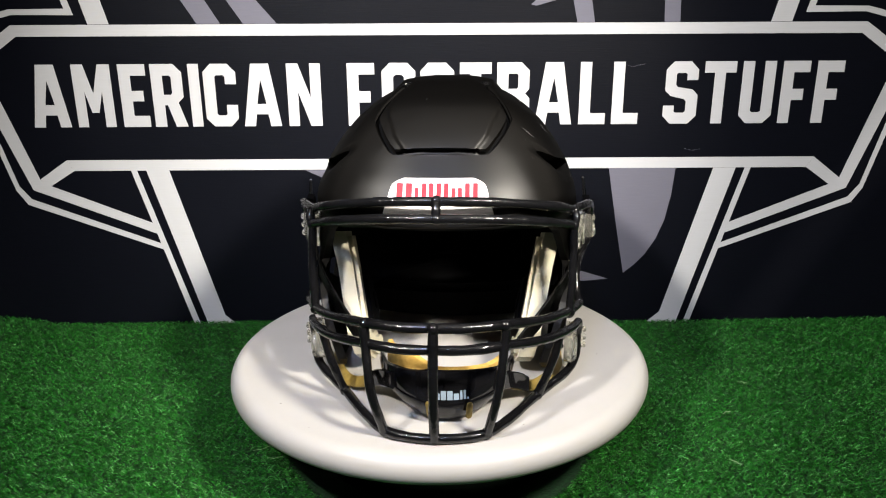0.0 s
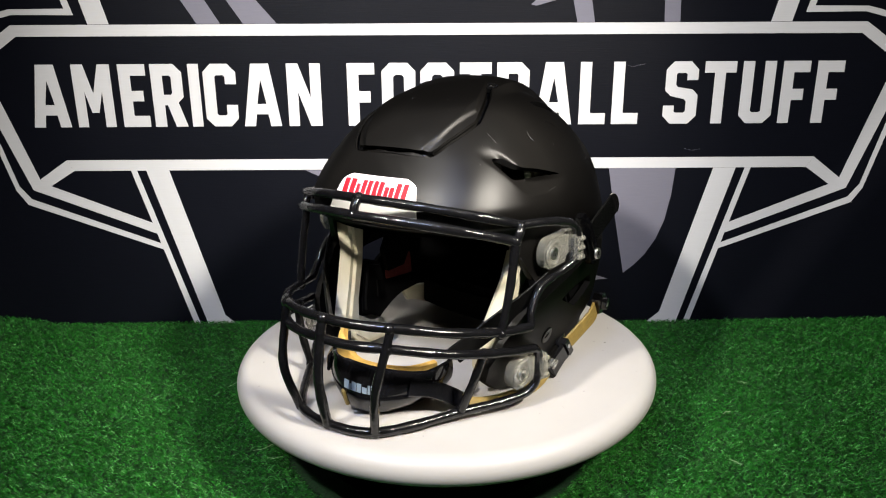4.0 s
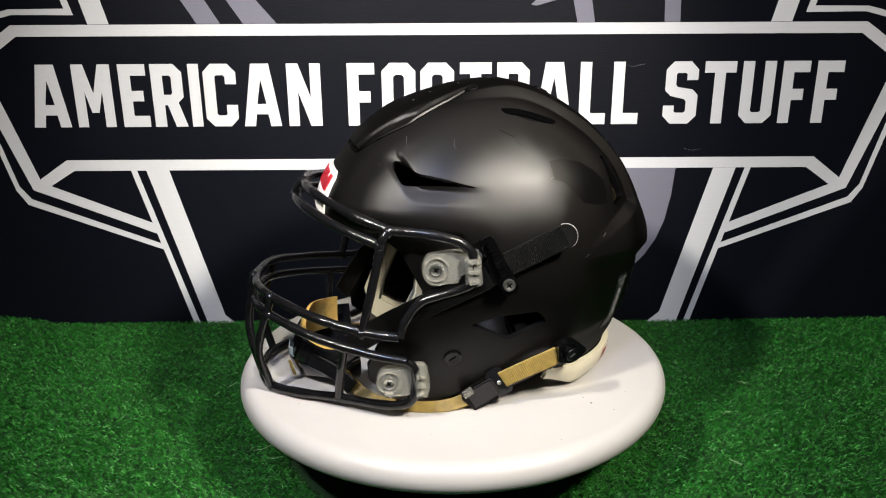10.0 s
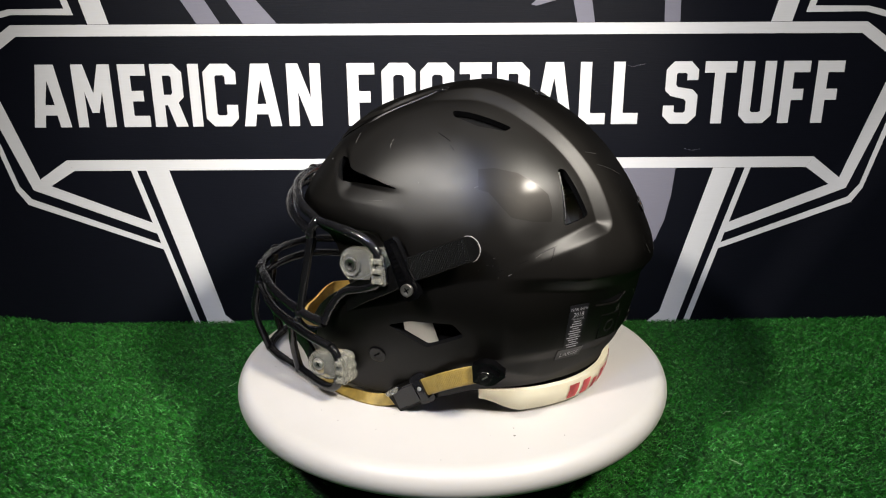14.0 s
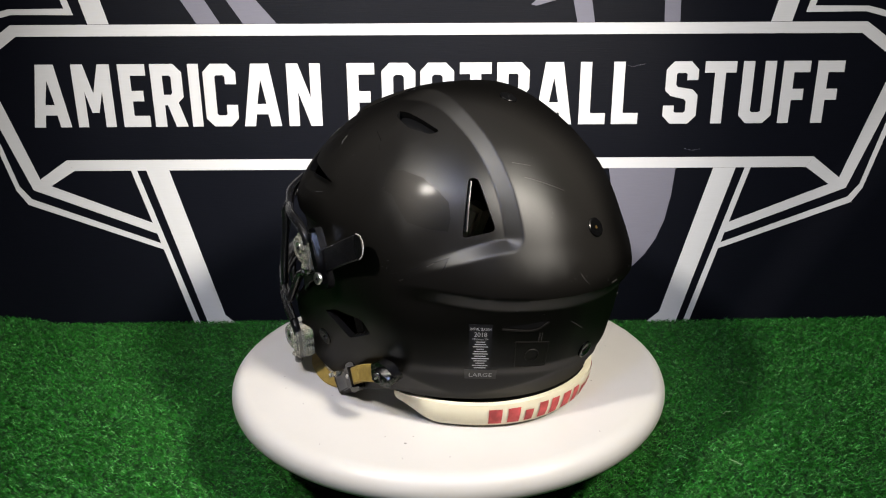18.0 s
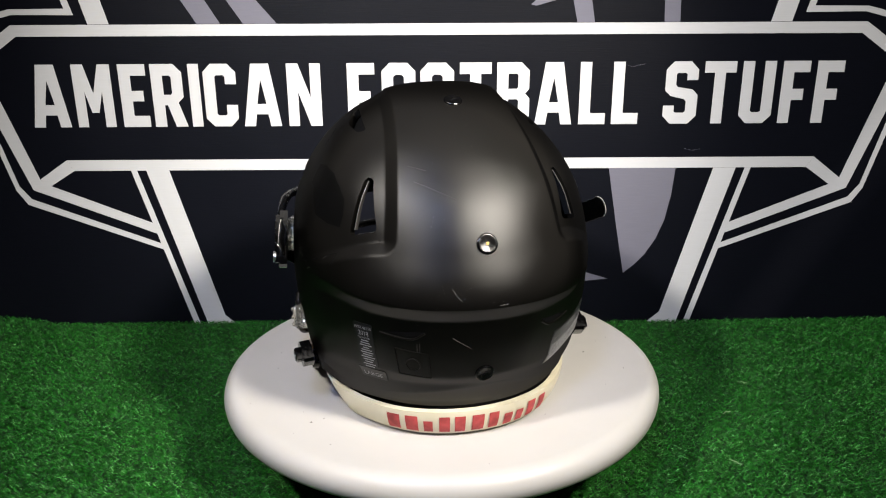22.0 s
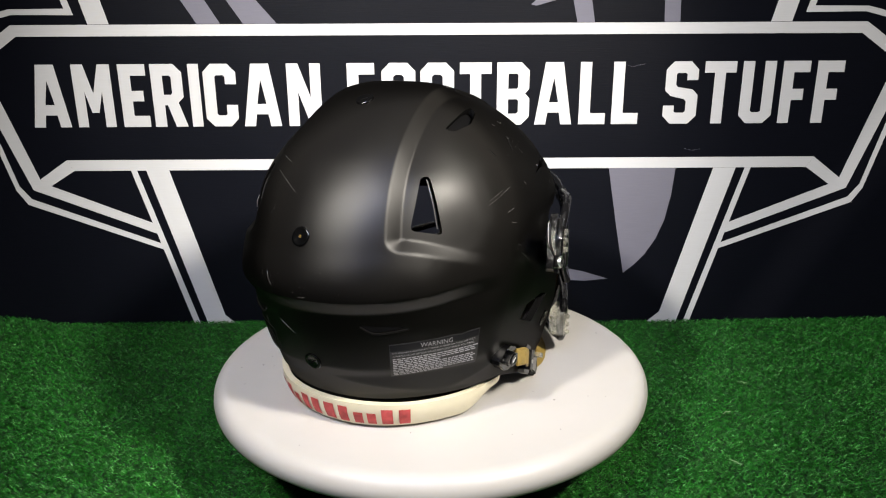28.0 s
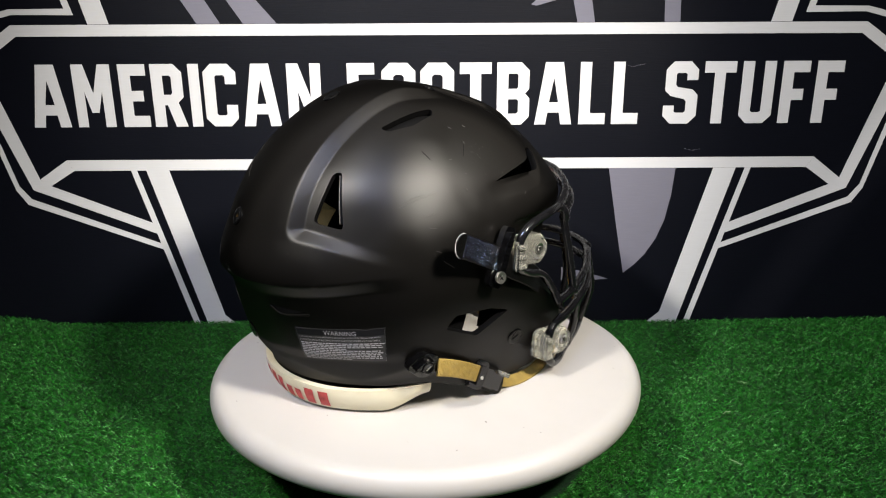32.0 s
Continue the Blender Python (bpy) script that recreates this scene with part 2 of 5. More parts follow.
def box(bm, lo, hi):
    return prism(bm, [(lo[0], lo[1]), (hi[0], lo[1]), (hi[0], hi[1]), (lo[0], hi[1])], pose(0, 0, lo[2]), hi[2] - lo[2])


def flat(bm, loops, m):
    """A flat face with holes: loops of (x, y), the first the outline, at the pose m."""
    vs = [[Vector((x, y, 0)) for x, y in lp] for lp in loops]
    verts = [bm.verts.new(m @ v) for lp in vs for v in lp]
    for tri in geometry.tessellate_polygon(vs):
        bm.faces.new([verts[i] for i in tri])
    bmesh.ops.recalc_face_normals(bm, faces=bm.faces)
    return bm


# ---- room ----
def room():
    for name, lo, hi in (("floor", (-2.2, -2.6, -0.06), (2.2, 0.5, -0.012)), ("ceiling", (-2.2, -2.6, 2.3), (2.2, 0.5, 2.35)),
                         ("wall_north", (-2.2, 0.40, -0.012), (2.2, 0.5, 2.3)), ("wall_south", (-2.2, -2.6, -0.012), (2.2, -2.5, 2.3)),
                         ("wall_west", (-2.2, -2.5, -0.012), (-2.1, 0.40, 2.3)), ("wall_east", (2.1, -2.5, -0.012), (2.2, 0.40, 2.3))):
        bm = bmesh.new()
        box(bm, lo, hi)
        tagged(link(name, bm, M_WALL, smooth=0), "plain dark painted room surface", name.split("_")[0], kind="structure")


room()


# ---- turf ----
def turf_height(x, y):
    far = np.clip((y - 0.05) / 0.22, 0, 1) ** 2
    left = np.clip((-x - 0.50) / 0.10, 0, 1)
    half = np.clip(-x / 0.20, 0, 1)
    return far * (0.012 * left * left * (3 - 2 * left) + 0.008 * half * half * (3 - 2 * half) + 0.001) + 0.0012 * np.sin(x * 31 + 1) * np.sin(y * 23)


def turf():
    m = bpy.data.materials.new("turf_fibre")
    m.use_nodes = True
    nt = m.node_tree
    b = nt.nodes["Principled BSDF"]
    geo = nt.nodes.new("ShaderNodeNewGeometry")
    ramp = nt.nodes.new("ShaderNodeValToRGB")
    e = ramp.color_ramp.elements
    e[0].position, e[0].color = 0.0, (0.002, 0.024, 0.002, 1)
    e[1].position, e[1].color = 1.0, (0.21, 0.56, 0.18, 1)
    for p, c in ((0.45, (0.006, 0.080, 0.006, 1)), (0.90, (0.025, 0.245, 0.020, 1))):
        k = e.new(p)
        k.color = c
    nt.links.new(geo.outputs["Random Per Island"], ramp.inputs[0])
    nt.links.new(ramp.outputs[0], b.inputs["Base Color"])
    b.inputs["Roughness"].default_value = 0.45
    b.inputs["Specular IOR Level"].default_value = 0.22
    rng = np.random.default_rng(4)
    n = 690000
    # tufts of a few fibres each, dense on the open mat, sparse towards its far sides, none under the disc
    y = rng.uniform(-0.20, 0.275, n)
    x = rng.uniform(-1, 1, n) * (0.44 + 0.60 * (y + 0.17))
    y[:50000] = rng.uniform(-0.9, 0.275, 50000)
    x[:50000] = rng.uniform(-1.1, 1.1, 50000)
    pitch = 0.0029
    row = np.round(y / pitch)
    cx, cy = (np.round(x / pitch + 0.5 * (row % 2)) - 0.5 * (row % 2)) * pitch, row * pitch
    shake = np.sin(cx * 9176.3 + cy * 5231.7) * 4391.1
    shake -= np.floor(shake)
    lean_way = shake * math.tau * 3
    x, y = cx + rng.normal(0, 0.00075, n) + 0.0008 * np.cos(lean_way), cy + rng.normal(0, 0.00075, n) + 0.0008 * np.sin(lean_way)
    keep = x * x + y * y > 0.15 ** 2
    x, y, lean_way = x[keep], y[keep], lean_way[keep]
    n = len(x)
    z = turf_height(x, y) - 0.0045 + rng.uniform(0, 0.0026, n)
    az = np.where(np.sin(lean_way) > 0, 0.0, math.pi) + rng.normal(0, 0.42, n)
    lean = rng.uniform(0.65, 1.45, n)
    twist = rng.uniform(-1.2, 1.2, n)
    ln = rng.uniform(0.0028, 0.0054, n)
    wd = rng.uniform(0.00017, 0.00034, n)
    dx, dy = np.cos(az), np.sin(az)
    sx, sy, sz = -dy * wd * np.cos(twist), dx * wd * np.cos(twist), wd * np.sin(twist)
    k1, k2 = np.sin(lean * 0.85), np.cos(lean * 0.85)
    k3, k4 = np.sin(lean * 1.25), np.cos(lean * 1.25)
    mx, my, mz = x + dx * k1 * ln * 0.55, y + dy * k1 * ln * 0.55, z + k2 * ln * 0.55
    tx, ty, tz = mx + dx * k3 * ln * 0.5, my + dy * k3 * ln * 0.5, mz + k4 * ln * 0.5
    co = np.stack([np.stack(v, 1) for v in ((x - sx, y - sy, z - sz), (x + sx, y + sy, z + sz), (mx + sx, my + sy, mz + sz), (mx - sx, my - sy, mz - sz), (tx, ty, tz))], 1).reshape(-1, 3)
    co[:, 1] = np.minimum(co[:, 1], 0.2765)
    i = np.arange(n) * 5
    loops = np.stack([i, i + 1, i + 2, i + 3, i + 3, i + 2, i + 4], 1).ravel()
    starts = np.stack([np.arange(n) * 7, np.arange(n) * 7 + 4], 1).ravel()
    me = bpy.data.meshes.new("turf_pile")
    me.vertices.add(len(co))
    me.vertices.foreach_set("co", co.ravel())
    me.loops.add(len(loops))
    me.loops.foreach_set("vertex_index", loops)
    me.polygons.add(len(starts))
    me.polygons.foreach_set("loop_start", starts)
    me.update(calc_edges=True)
    me.materials.append(m)
    tagged(new("grass", me), "short curly green artificial turf pile", "grass", kind="stuff")
    bm = bmesh.new()
    rng = random.Random(5)
    for x, y, ln, a in ((-.70, .262, .030, -25), (-.170, -.032, .022, 35), (-.155, -.050, .014, 10), (-.235, .098, .012, 60), (.272, -.070, .012, -50), (.30, .02, .010, 20), (.345, .085, .010, -30)):
        pts = []
        for k in range(6):
            u = k / 5 - .5
            px, py = x + ln * u * math.cos(radians(a)) + rng.uniform(-.001, .001), y + ln * u * math.sin(radians(a)) + rng.uniform(-.001, .001)
            pts.append((px, py, float(turf_height(px, py)) + .0012 + rng.uniform(0, .0012)))
        tube(bm, pts, .00028, 5, 4)
    tagged(link("loose_strand", bm, M_STRAND), "loose pale green strands lying on the turf", "strand", kind="stuff")
    bm = bmesh.new()
    nx, ny = 72, 52
    xs, ys = np.linspace(-1.5, 1.5, nx), np.linspace(-1.4, 0.277, ny)
    g = [[bm.verts.new((a, c, float(turf_height(a, c)) - 0.0055)) for a in xs] for c in ys]
    for r0, r1 in zip(g, g[1:]):
        for k in range(nx - 1):
            bm.faces.new((r0[k], r0[k + 1], r1[k + 1], r1[k]))
    base = material("turf_backing", (0.004, 0.03, 0.008), 0.8, vary=0.6, grain=500, bump=1.0, bump_scale=400)
    tagged(link("ground", bm, base), "green artificial turf mat lying under the turntable", "turf", kind="structure")


turf()

# ---- banner ----
H = 77.5


def octagon(w, h, c):
    return [(c, 0), (w - c, 0), (w, c), (w, h - c), (w - c, h), (c, h), (0, h - c), (0, c)]


def glyph(ch):
    """Outline and holes of a block capital, in millimetres, and its width."""
    if ch == "I":
        return [[(0, 0), (13.5, 0), (13.5, H), (0, H)]], 13.5
    if ch == "L":
        return [[(0, 0), (34, 0), (34, 14), (14.5, 14), (14.5, H), (0, H)]], 34
    if ch == "F":
        return [[(0, 0), (14.5, 0), (14.5, 29), (29, 29), (29, 43), (14.5, 43), (14.5, H - 14), (34.5, H - 14), (34.5, H), (0, H)]], 34.5
    if ch == "E":
        return [[(0, 0), (34, 0), (34, 14), (14.5, 14), (14.5, 32), (29, 32), (29, 45), (14.5, 45), (14.5, H - 14), (34, H - 14), (34, H), (0, H)]], 34
    if ch == "T":
        return [[(13, 0), (27, 0), (27, H - 14), (40, H - 14), (40, H), (0, H), (0, H - 14), (13, H - 14)]], 40
    if ch == "O":
        hole = [(x + 14.5, y + 14.5) for x, y in octagon(13.5, H - 29, 3)]
        return [octagon(42.5, H, 10), hole], 42.5
    if ch == "U":
        return [[(10, 0), (32, 0), (42, 10), (42, H), (27.5, H), (27.5, 16), (25, 14), (17, 14), (14.5, 16), (14.5, H), (0, H), (0, 10)]], 42
    if ch == "C":
        return [[(10, 0), (31, 0), (41, 10), (41, 27), (27, 27), (27, 16), (25, 14), (16.5, 14), (14.5, 16), (14.5, H - 16), (16.5, H - 14), (25, H - 14),
                 (27, H - 16), (27, H - 25), (41, H - 25), (41, H - 10), (31, H), (10, H), (0, H - 10), (0, 10)]], 41
    if ch == "S":
        return [[(10, 0), (33, 0), (43, 10), (43, 36), (36, 43), (17, 46), (14.5, 49), (14.5, H - 16), (16.5, H - 14), (26, H - 14), (28, H - 16), (28, H - 23), (42, H - 23),
                 (42, H - 10), (32, H), (10, H), (1, H - 10), (1, 42), (8, 35), (26, 31), (28.5, 28), (28.5, 16), (26, 14), (16, 14), (14, 16), (14, 23), (0, 23), (0, 10)]], 43
    if ch == "A":
        return [[(0, 0), (14, 0), (16.5, 15), (31, 15), (33.5, 0), (47.5, 0), (35, H), (12.5, H)], [(18, 28), (29.5, 28), (23.75, 58)]], 47.5
    if ch == "M":
        return [[(0, 0), (13, 0), (13, 44), (19.5, 18), (28.5, 18), (35, 44), (35, 0), (48, 0), (48, H), (33, H), (24, 42), (15, H), (0, H)]], 48
    if ch == "N":
        return [[(0, 0), (13.5, 0), (13.5, 42), (28, 0), (42.5, 0), (42.5, H), (29, H), (29, 36), (14.5, H), (0, H)]], 42.5
    if ch == "R":
        return [[(0, 0), (14.5, 0), (14.5, 27), (18, 27), (26.5, 0), (41.5, 0), (32, 30), (39, 37), (39, H - 10), (29, H), (0, H)],
                [(14.5, 40), (23, 40), (25, 42), (25, H - 16), (23, H - 14), (14.5, H - 14)]], 41.5
    if ch == "B":
        return [[(0, 0), (31.5, 0), (41.5, 10), (41.5, 33), (36, 39), (41, 45), (41, H - 10), (31, H), (0, H)],
                [(14.5, 14), (25, 14), (27, 16), (27, 30), (25, 32), (14.5, 32)], [(14.5, 45), (25, 45), (27, 47), (27, H - 16), (25, H - 14), (14.5, H - 14)]], 41.5


def mirrored(poly, mid):
    return [(2 * mid - x, y) for x, y in poly][::-1]


def banner():
    # the print leans by a third of a degree, as the sheet hangs
    root = new("banner")
    root.matrix_world = pose(0, 0.2785, 0.2, 0, 0.36, 0)
    tagged(root, "dark navy fabric banner with white block lettering and grey emblem", "banner")
    bm = bmesh.new()
    prism(bm, [(-1.3, -0.23), (1.3, -0.23), (1.3, 0.95), (-1.3, 0.95)], pose(0, 0, 0, 90), -0.002)
    part("sheet", bm, M_BANNER, root, smooth=0)
    face = pose(0, -0.0008, -0.2, 90)      # x to the right, y up, seen from the front
    over = pose(0, -0.0014, -0.2, 90)
    text = (("AMERICAN", (-.5104, -.4543, -.3965, -.3565, -.3094, -.2912, -.2434, -.1865)),
            ("FOOTBALL", (-.1108, -.0674, -.0186, .0311, .0780, .1266, .1830, .2250)),
            ("STUFF", (.2908, .3403, .3885, .4395, .4827)))
    for word, places in text:
        for ch, u in zip(word, places):
            loops, _ = glyph(ch)
            bm = bmesh.new()
            flat(bm, [[(u + x / 1000, 0.2722 + y / 1000) for x, y in lp] for lp in loops], face)
            part("letter", bm, M_PRINT, root, "white block capital", smooth=0)
    mid = 0.0085
    half = [("stripe", M_PRINT, [(-.4255, .397), (-.3993, .397), (-.4330, .53), (-.4590, .53)]),
            ("stripe", M_PRINT, [(-.5154, .3966), (-.5030, .3829), (-.5154, .3829), (-.6000, .325), (-.6100, .337), (-.5200, .3966)]),
            ("stripe", M_PRINT, [(-.5690, .395), (-.5164, .4084), (-.4412, .4078), (-.4760, .53), (-.4840, .53), (-.4520, .4155), (-.5188, .4150), (-.5720, .402)]),
            ("stripe", M_PRINT, [(-.5990, .4560), (-.5149, .2050), (-.5020, .1962), (-.5261, .1909), (-.6230, .4560)]),
            ("stripe", M_PRINT, [(-.5149, .2050), (-.4771, .2300), (-.4690, .2160), (-.5020, .1962)]),
            ("stripe", M_PRINT, [(-.5261, .1909), (-.5020, .1962), (-.3713, .1438), (-.3692, .1298)]),
            ("stripe", M_PRINT, [(-.6120, .4560), (-.5435, .1963), (-.5300, .1790), (-.3655, .1164), (-.3650, .1085), (-.5360, .1715), (-.5483, .1903), (-.6220, .4560)]),
            ("stripe", M_PRINT, [(-.3764, .2160), (-.3467, .2160), (-.2925, .0135), (-.2640, -.0120), (-.2640, -.0200), (-.3115, -.0200)]),
            ("stripe", M_PRINT, [(-.3962, .2160), (-.3882, .2160), (-.3215, -.0200), (-.3300, -.0200)])]
    both = []
    for name, mat, poly in half:
        # the lower frame hangs a little on the right-hand side
        hung = [(x, y - (.0042 if .05 < y < .212 and x < -.36 else .0012 if .212 < y < .235 else 0.0)) for x, y in poly]
        both += [(name, mat, poly), (name, mat, mirrored(hung, mid))]
    both += [("stripe", M_PRINT, [(-.5200, .3966), (.5370, .3966), (.5270, .3829), (-.5154, .3829)]),
             ("stripe", M_PRINT, [(-.4771, .2300), (.4941, .2288), (.4860, .2148), (-.4690, .2160)])]
    k = 0
    for name, mat, poly in both:
        bm = bmesh.new()
        flat(bm, [poly], face @ pose(0, 0, -0.00001 * k))
        part(name, bm, mat, root, "white printed stripe", smooth=0)
        k += 1
    grey = [[(-.3200, .49), (-.2635, .3970), (-.2923, .3970), (-.3500, .49)], [(-.2750, .49), (-.1940, .3970), (-.2356, .3970), (-.2980, .49)],
            [(.2265, .2150), (.3143, .2150), (.3115, .1780), (.3052, .1440), (.2955, .1180), (.2823, .0967), (.2690, .0820), (.2548, .0702), (.2411, .1367)],
            [(.1700, .0790), (.1988, .0731), (.2344, .0622), (.2034, .0592), (.1700, .0610)],
            [(.1500, .4500), (.1701, .4232), (.1762, .3970), (.1979, .3970), (.1930, .4232), (.1780, .4500)],
            [(.2812, .4500), (.3014, .4500), (.3037, .3970), (.2840, .3970)],
            [(.1183, .4182), (.1250, .4165), (.1493, .4233), (.1650, .4400), (.1500, .4450)],
            [(-.1700, .2150), (-.1250, .2150), (-.1452, .2035)]]
    for poly in grey:
        bm = bmesh.new()
        flat(bm, [poly], over @ pose(0, 0, -0.0009))
        part("emblem_piece", bm, M_GREY, root, "grey printed emblem shape", smooth=0)
    # scuffs on the fabric
    for pts in ([(.2380, .3475), (.2470, .3440), (.2560, .3452), (.2640, .3468)], [(.3230, .2405), (.3330, .2380), (.3440, .2395)]):
        bm = bmesh.new()
        tube(bm, [face @ Vector((x, y, 0)) for x, y in pts], .00016, 6, 4)
        part("scuff", bm, M_GREY, root, "faint pale scuff in the fabric")


banner()

# ---- turntable ----
TOP = 0.086
RATE = 7.282


def turn(t):
    return -(RATE * t + 7.58 * (t / 32) * (1 - t / 32))


def turntable():
    root = new("turntable")
    tagged(root, "motorised turntable with a round white disc, standing on artificial turf", "turntable")
    bm = bmesh.new()
    prof = [(0.0, 0.0), (0.100, 0.0), (0.1885, 0.0)]
    for k in range(1, 14):
        a = radians(90 - 180 * k / 14)
        prof.append((0.1885 + 0.0130 * math.cos(a), -0.0135 + 0.0135 * math.sin(a)))
    prof += [(0.1885, -0.027), (0.0, -0.027)]
    lathe(bm, prof, 160, pose(0.0013, 0.0135, 0))
    disc = part("disc", bm, M_WHITE, root, "smooth white laminate disc with a rounded edge")
    bm = bmesh.new()
    rng = random.Random(8)
    for k in range(26):
        a, r, size = rng.uniform(0, math.tau), .185 * math.sqrt(rng.uniform(.35, 1)), rng.choice((.0004, .0005, .0006, .0011))
        prism(bm, [(size * rng.uniform(.5, 1.1) * math.cos(j * math.tau / 6), size * rng.uniform(.5, 1.1) * math.sin(j * math.tau / 6)) for j in range(6)], pose(r * math.cos(a), .0135 + r * math.sin(a), 0), .00012)
    tagged(part("dirt_specks", bm, M_SPECK, disc, "small grey specks of dirt"), kind="stuff")
    bm = bmesh.new()
    lathe(bm, [(0.0, -0.006), (0.118, -0.006), (0.12, 0.0), (0.12, 0.05), (0.115, 0.055), (0.0, 0.055)], 64)
    part("base", bm, M_BLACK, root, "low black plastic base")
    bm = bmesh.new()
    lathe(bm, [(0.0, 0.055), (0.03, 0.055), (0.03, 0.062), (0.0, 0.062)], 32)
    part("spindle", bm, M_STEEL, root)
    return disc


DISC = turntable()

# ---- helmet ----
# height, half width, front and back of the shell at each level (metres above the disc)
LEVELS = ((.2600, .000, .045, .045), (.2585, .029, .013, .060), (.2520, .051, -.012, .084), (.2400, .0715, -.043, .108),
          (.2220, .0912, -.068, .133), (.2000, .1076, -.088, .154), (.1780, .1184, -.104, .170), (.1530, .1258, -.115, .183),
          (.1240, .1285, -.121, .1935), (.0950, .1280, -.123, .1905), (.0670, .1220, -.119, .184), (.0330, .1130, -.113, .174),
          (.0000, .1040, -.106, .160), (-.020, .0980, -.100, .152))
MIDDLE = .045


def smooth_step(a, b, v):
    t = min(1.0, max(0.0, (v - a) / (b - a)))
    return t * t * (3 - 2 * t)


def level(u):
    """Height, half width, front and back at u, from 0 at the crown to the last level."""
    i = min(int(u), len(LEVELS) - 2)
    t = u - i
    a, b = LEVELS[i], LEVELS[i + 1]
    before = LEVELS[i - 1] if i else (a[0], -b[1], 2 * a[2] - b[2], 2 * a[3] - b[3])
    after = LEVELS[i + 2] if i + 2 < len(LEVELS) else [2 * p - q for p, q in zip(b, a)]
    return [0.5 * (2 * q + (r - p) * t + (2 * p - 5 * q + 4 * r - s) * t * t + (3 * q - p - 3 * r + s) * t ** 3)
            for p, q, r, s in zip(before, a, b, after)]


def squareness(z, toward_back):
    """Exponent of the outline at a height: the jaw is squarer than the dome."""
    front = 1.4 * smooth_step(.115, .040, z) + 0.70 * smooth_step(.138, .172, z) * smooth_step(.266, .250, z)
    return 2.0 + 0.12 * smooth_step(.24, .20, z) + (front if toward_back < 0 else 0.0)


def outline_angle(x, y, z, w, f, b):
    """The angle at which the outline of a level passes (x, y)."""
    half = (b - MIDDLE) if y > MIDDLE else (MIDDLE - f)
    n = squareness(z, y - MIDDLE)
    s, c = x / max(w, 1e-6), (y - MIDDLE) / max(half, 1e-6)
    return math.atan2(math.copysign(abs(s) ** (n / 2), s), math.copysign(abs(c) ** (n / 2), c))


def shell_point(u, angle, inset=0.0, relief=True):
    """A point of the shell: angle 0 at the back, 90 degrees on the helmet's left."""
    z, w, f, b = level(u)
    s, c = math.sin(angle), math.cos(angle)
    n = squareness(z, c)
    p = Vector((w * math.copysign(abs(s) ** (2 / n), s), MIDDLE + (b - MIDDLE if c > 0 else MIDDLE - f) * math.copysign(abs(c) ** (2 / n), c), z))
    if relief:
        p = p + relieved(p)
    if inset:
        away = p - Vector((0, MIDDLE, .11 + 0.3 * (p.z - .11)))
        p = p - away.normalized() * inset
    return p


def ramp(a, b, v):
    return min(1.0, max(0.0, (v - a) / (b - a)))


def gap_to(path, y, z):
    """Distance in the side view from (y, z) to a line of points."""
    best = 9.0
    for (ay, az), (by, bz) in zip(path, path[1:]):
        ey, ez = by - ay, bz - az
        t = min(1.0, max(0.0, ((y - ay) * ey + (z - az) * ez) / (ey * ey + ez * ez)))
        best = min(best, math.hypot(y - ay - t * ey, z - az - t * ez))
    return best


VENT_LINE = ((-.050, .208), (-.0385, .1880), (.018, .1838))


